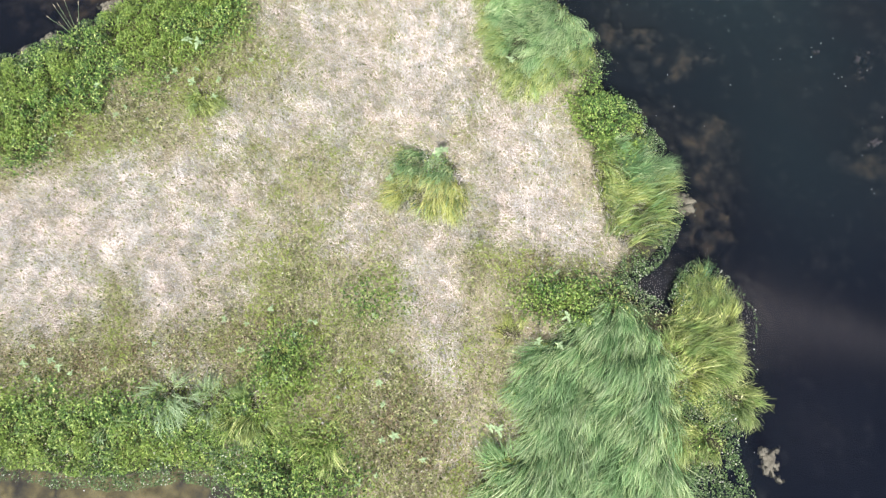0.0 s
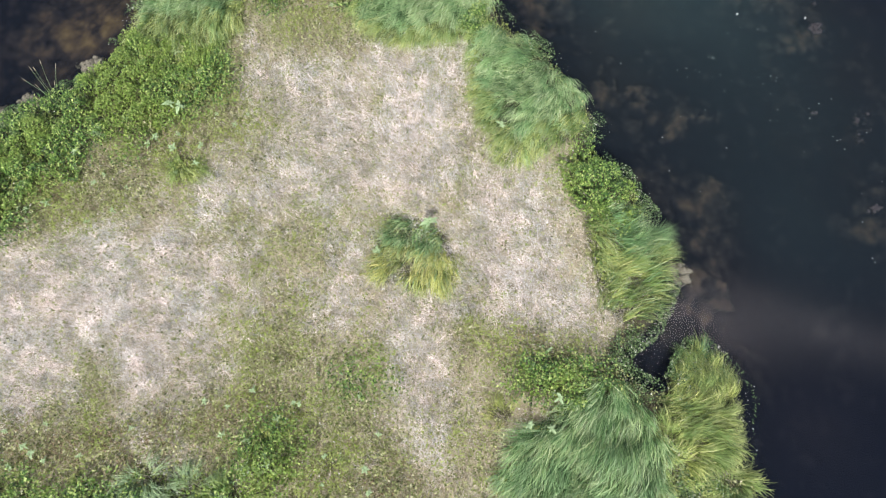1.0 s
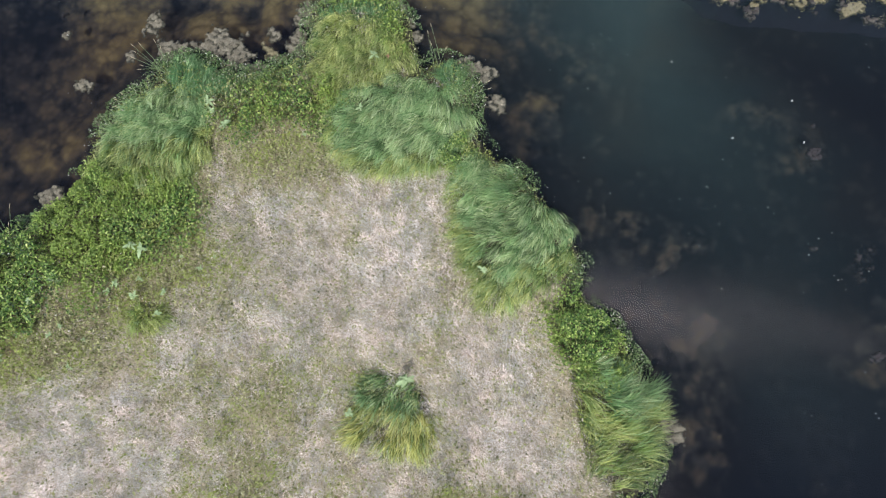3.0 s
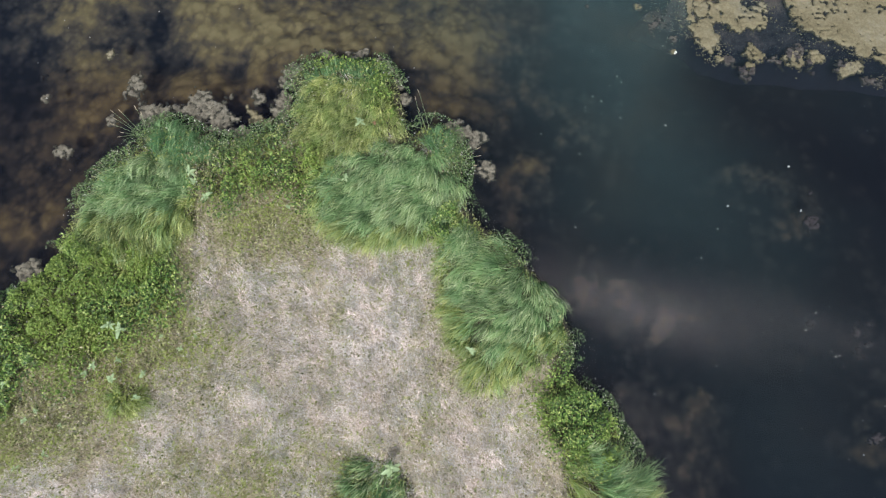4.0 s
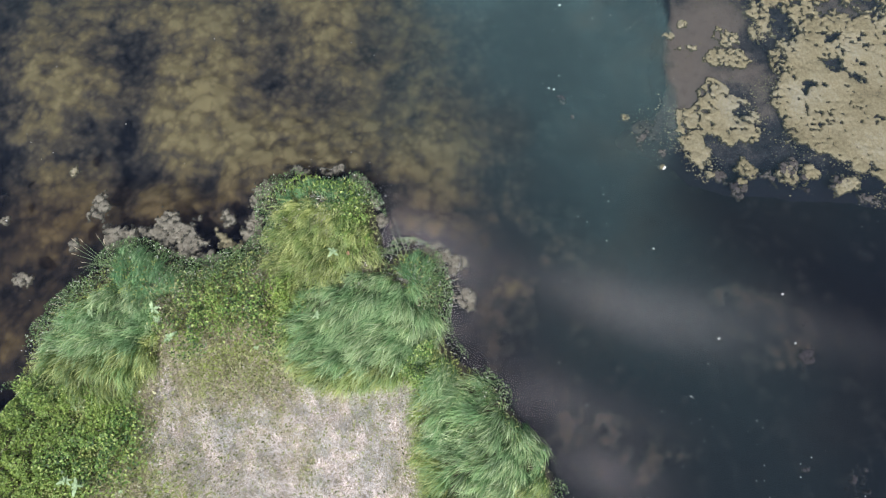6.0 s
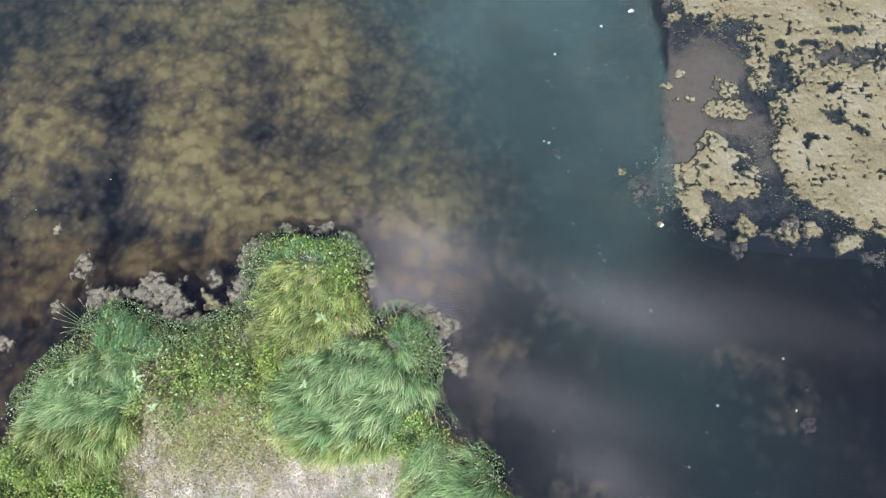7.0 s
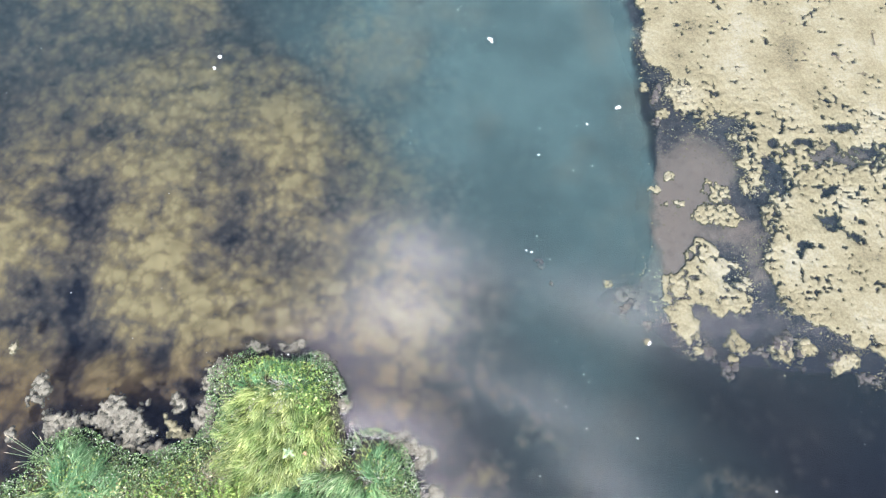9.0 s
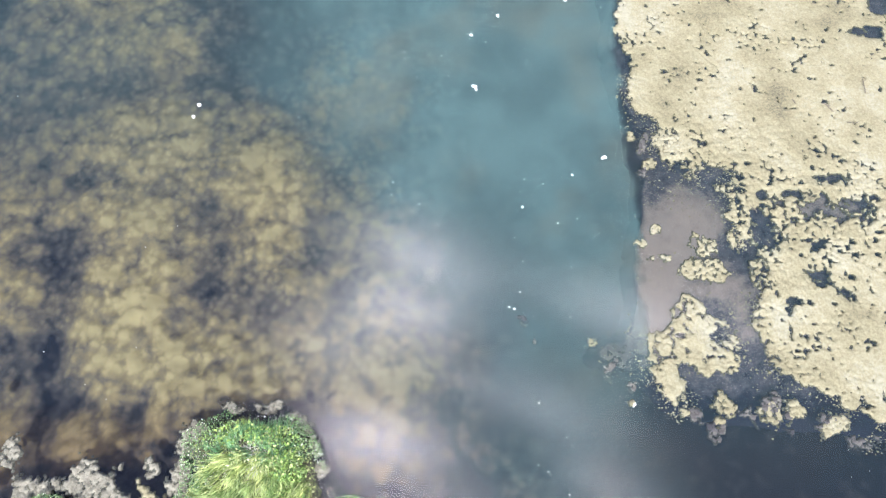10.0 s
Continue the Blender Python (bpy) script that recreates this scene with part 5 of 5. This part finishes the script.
def reed_clump(x, y, stalks, seed, label):
    """Bare reed stalks with a seed head each: way, lean and length of every stalk."""
    gen = random.Random(seed)
    root = tagged(new("reed_clump"), label, "reeds")
    root.matrix_world = pose(x, y, max(float(land_at(np.array([x]), np.array([y]))[0]), -0.05))
    for way, lean, ln in stalks:
        a, b = radians(way), radians(lean)
        fx, fy = gen.uniform(-0.07, 0.07), gen.uniform(-0.07, 0.07)
        pts = []
        for i in range(7):
            t = i / 6
            r = ln * (math.sin(b) * t + 0.10 * t * t)
            pts.append((fx + r * math.cos(a), fy + r * math.sin(a), ln * math.cos(b) * (t - 0.18 * t * t)))
        st = new("stalk", tube("stalk", pts, [0.0045 - 0.0025 * i / 6 for i in range(7)], M_REED))
        st.parent = root
        tip, before = Vector(pts[-1]), Vector(pts[-2])
        along = (tip - before).normalized()
        head = new("seed_head", tube("seed_head", [tip - along * 0.035, tip - along * 0.01, tip + along * 0.02, tip + along * 0.05], [0.002, 0.006, 0.005, 0.002], M_SEED, 6))
        head.parent = st
    return root


reed_clump(-7.15, 6.92, [(120, 35, 0.75), (95, 28, 0.95), (75, 38, 0.80), (150, 45, 0.70), (60, 30, 0.6), (110, 20, 0.9), (135, 50, 0.55), (25, 45, 0.5)], 1, "clump of slender pale reeds rising at the water's edge")
reed_clump(0.52, 10.58, [(112, 30, 0.85), (104, 38, 0.75), (178, 55, 0.62), (120, 24, 0.6), (60, 40, 0.4)], 2, "few tall bare reed stalks at the tip")
reed_clump(1.12, 9.95, [(5, 60, 0.45), (20, 50, 0.5), (-20, 45, 0.4), (-70, 50, 0.45), (40, 45, 0.4)], 3, "short reeds leaning out over the water")
reed_clump(-4.85, 10.50, [(150, 50, 0.65), (135, 45, 0.7), (165, 52, 0.6), (118, 40, 0.6), (178, 50, 0.5), (100, 42, 0.5), (142, 58, 0.75), (205, 48, 0.5)], 4, "spray of thin reeds leaning from the corner of the bank")
reed_clump(-5.3, 9.55, [(160, 50, 0.4), (190, 50, 0.4), (140, 45, 0.4)], 5, "short thin reeds leaning over dark water")


def flowers(name, n, seed, label):
    """Tiny white flower heads scattered over the meadow."""
    gen = np.random.default_rng(seed)
    x, y = gen.uniform(-9, 3.2, n), gen.uniform(-1.2, 9.0, n)
    keep = (bank_at(x, y) > 0.35) & (gen.random(n) < 0.35 + 0.65 * fields(x, y)[0])
    for poly, lim in SEDGED:
        keep &= inset(poly, x, y) < lim
    x, y = x[keep], y[keep]
    n = len(x)
    a = gen.uniform(0, 6.28, n)[:, None] + np.arange(10)[None] * 0.6283
    r = (gen.uniform(0.008, 0.018, n))[:, None] * np.where(np.arange(10) % 2, 0.55, 1.0)[None]
    z = land_at(x, y) + gen.uniform(0.12, 0.20, n)
    V = np.concatenate((np.stack((x, y, z + 0.006), -1)[:, None], np.stack((x[:, None] + r * np.cos(a), y[:, None] + r * np.sin(a), np.broadcast_to(z[:, None], (n, 10))), -1)), 1).reshape(-1, 3)
    b, k = (np.arange(n) * 11)[:, None, None], np.arange(10)[None, :, None]
    F = np.concatenate((b + 0 * k, b + 1 + k, b + 1 + (k + 1) % 10), 2).reshape(-1, 3)
    return tagged(new(name, mesh_of(name, V, F, M_WHITE)), label, "flowers", kind="stuff")


flowers("white_flowers", 2000, 401, "tiny white flower heads dotting the pale meadow")


def scrap(x, y, r, seed):
    gen = random.Random(seed)
    bm = bmesh.new()
    for i in range(gen.randint(2, 4)):
        m = pose(gen.uniform(-r, r) * 0.8, gen.uniform(-r, r) * 0.8, 0, 0, 0, gen.uniform(0, 360)) @ Matrix.Diagonal((r * gen.uniform(0.5, 1), r * gen.uniform(0.35, 0.8), 0.02, 1))
        bmesh.ops.create_icosphere(bm, subdivisions=2, radius=1.0, matrix=m)
    for v in bm.verts:
        v.co.x += 0.2 * r * (noise.noise(v.co * 40 + Vector((seed, 0, 0))))
        v.co.y += 0.2 * r * (noise.noise(v.co * 40 + Vector((0, seed, 0))))
    me = bpy.data.meshes.new("floating_scrap")
    bm.to_mesh(me)
    bm.free()
    me.materials.append(M_WHITE)
    ob = tagged(new("floating_scrap", me), "white scrap of foam and algae drifting on the water", "floating scrap", "floating scraps")
    ob.matrix_world = pose(x, y, 0.0)
    return ob


for k, (px, py, r) in enumerate([(-2.82, 18.46, 0.09), (-2.86, 18.2, 0.06), (2.93, 18.86, 0.07), (2.98, 18.8, 0.06), (2.88, 20.14, 0.045), (5.52, 17.23, 0.07), (3.47, 20.64, 0.05), (4.99, 21.01, 0.07), (3.46, 14.16, 0.035), (4.85, 16.85, 0.03), (3.82, 16.17, 0.035), (6.25, 9.04, 0.03), (7.55, 9.84, 0.03), (7.63, 8.94, 0.03), (3.57, 14.14, 0.03), (5.25, 10.73, 0.025), (5.65, 12.38, 0.07)]):
    scrap(px, py, r * 0.6, 700 + k)

M_BROWNWEED = rough_material("brown_weed", [(0.3, (0.012, 0.012, 0.013)), (0.55, (0.032, 0.029, 0.029)), (0.75, (0.075, 0.068, 0.066))], 6.0, 40.0, 0.8)
for k, (cx, cy, rx, ry) in enumerate([(8.38, 6.62, 0.36, 0.3), (8.2, 6.2, 0.25, 0.2), (8.24, 4.85, 0.28, 0.16), (7.42, 6.8, 0.12, 0.1), (7.85, 8.72, 0.26, 0.28), (7.9, 9.3, 0.12, 0.1), (5.42, 13.2, 0.3, 0.25), (7.0, 12.0, 0.2, 0.16), (8.4, 11.9, 0.3, 0.14), (3.72, 13.95, 0.2, 0.08), (-7.2, 11.9, 0.15, 0.1)]):
    algae_clump(cx, cy, rx, ry, 0.5 * math.sin(k * 1.3), 260 + k, M_BROWNWEED, "brown tuft of water weed breaking the surface", 0.62)


def twig(x, y, way, ln, seed):
    gen = random.Random(seed)
    root = tagged(new("twig"), "thin dark twig lying on the algae mat", "twig", "twigs on the mat")
    root.matrix_world = pose(x, y, 0.055, 0, 0, way)
    main = new("stick", tube("stick", [(ln * t, 0.06 * ln * math.sin(5 * t + seed), 0.01 + 0.015 * math.sin(7 * t)) for t in (0, 0.2, 0.4, 0.6, 0.8, 1)], [0.009, 0.009, 0.008, 0.007, 0.006, 0.003], M_TWIG))
    main.parent = root
    for t, side in ((0.4, 1), (0.65, -1)):
        b = new("side_shoot", tube("side_shoot", [(ln * t, 0, 0.02), (ln * (t + 0.1), side * 0.10 * ln, 0.03), (ln * (t + 0.16), side * 0.2 * ln, 0.035)], [0.006, 0.005, 0.002], M_TWIG))
        b.parent = root
    return root


for k, (px, py, way, ln) in enumerate([(10.15, 18.42, -40, 0.32), (11.15, 18.65, 95, 0.38), (10.6, 17.95, 5, 0.25), (8.4, 16.0, 120, 0.2), (9.55, 18.5, -60, 0.12), (9.2, 19.2, 30, 0.15)]):
    twig(px, py, way, ln, k)
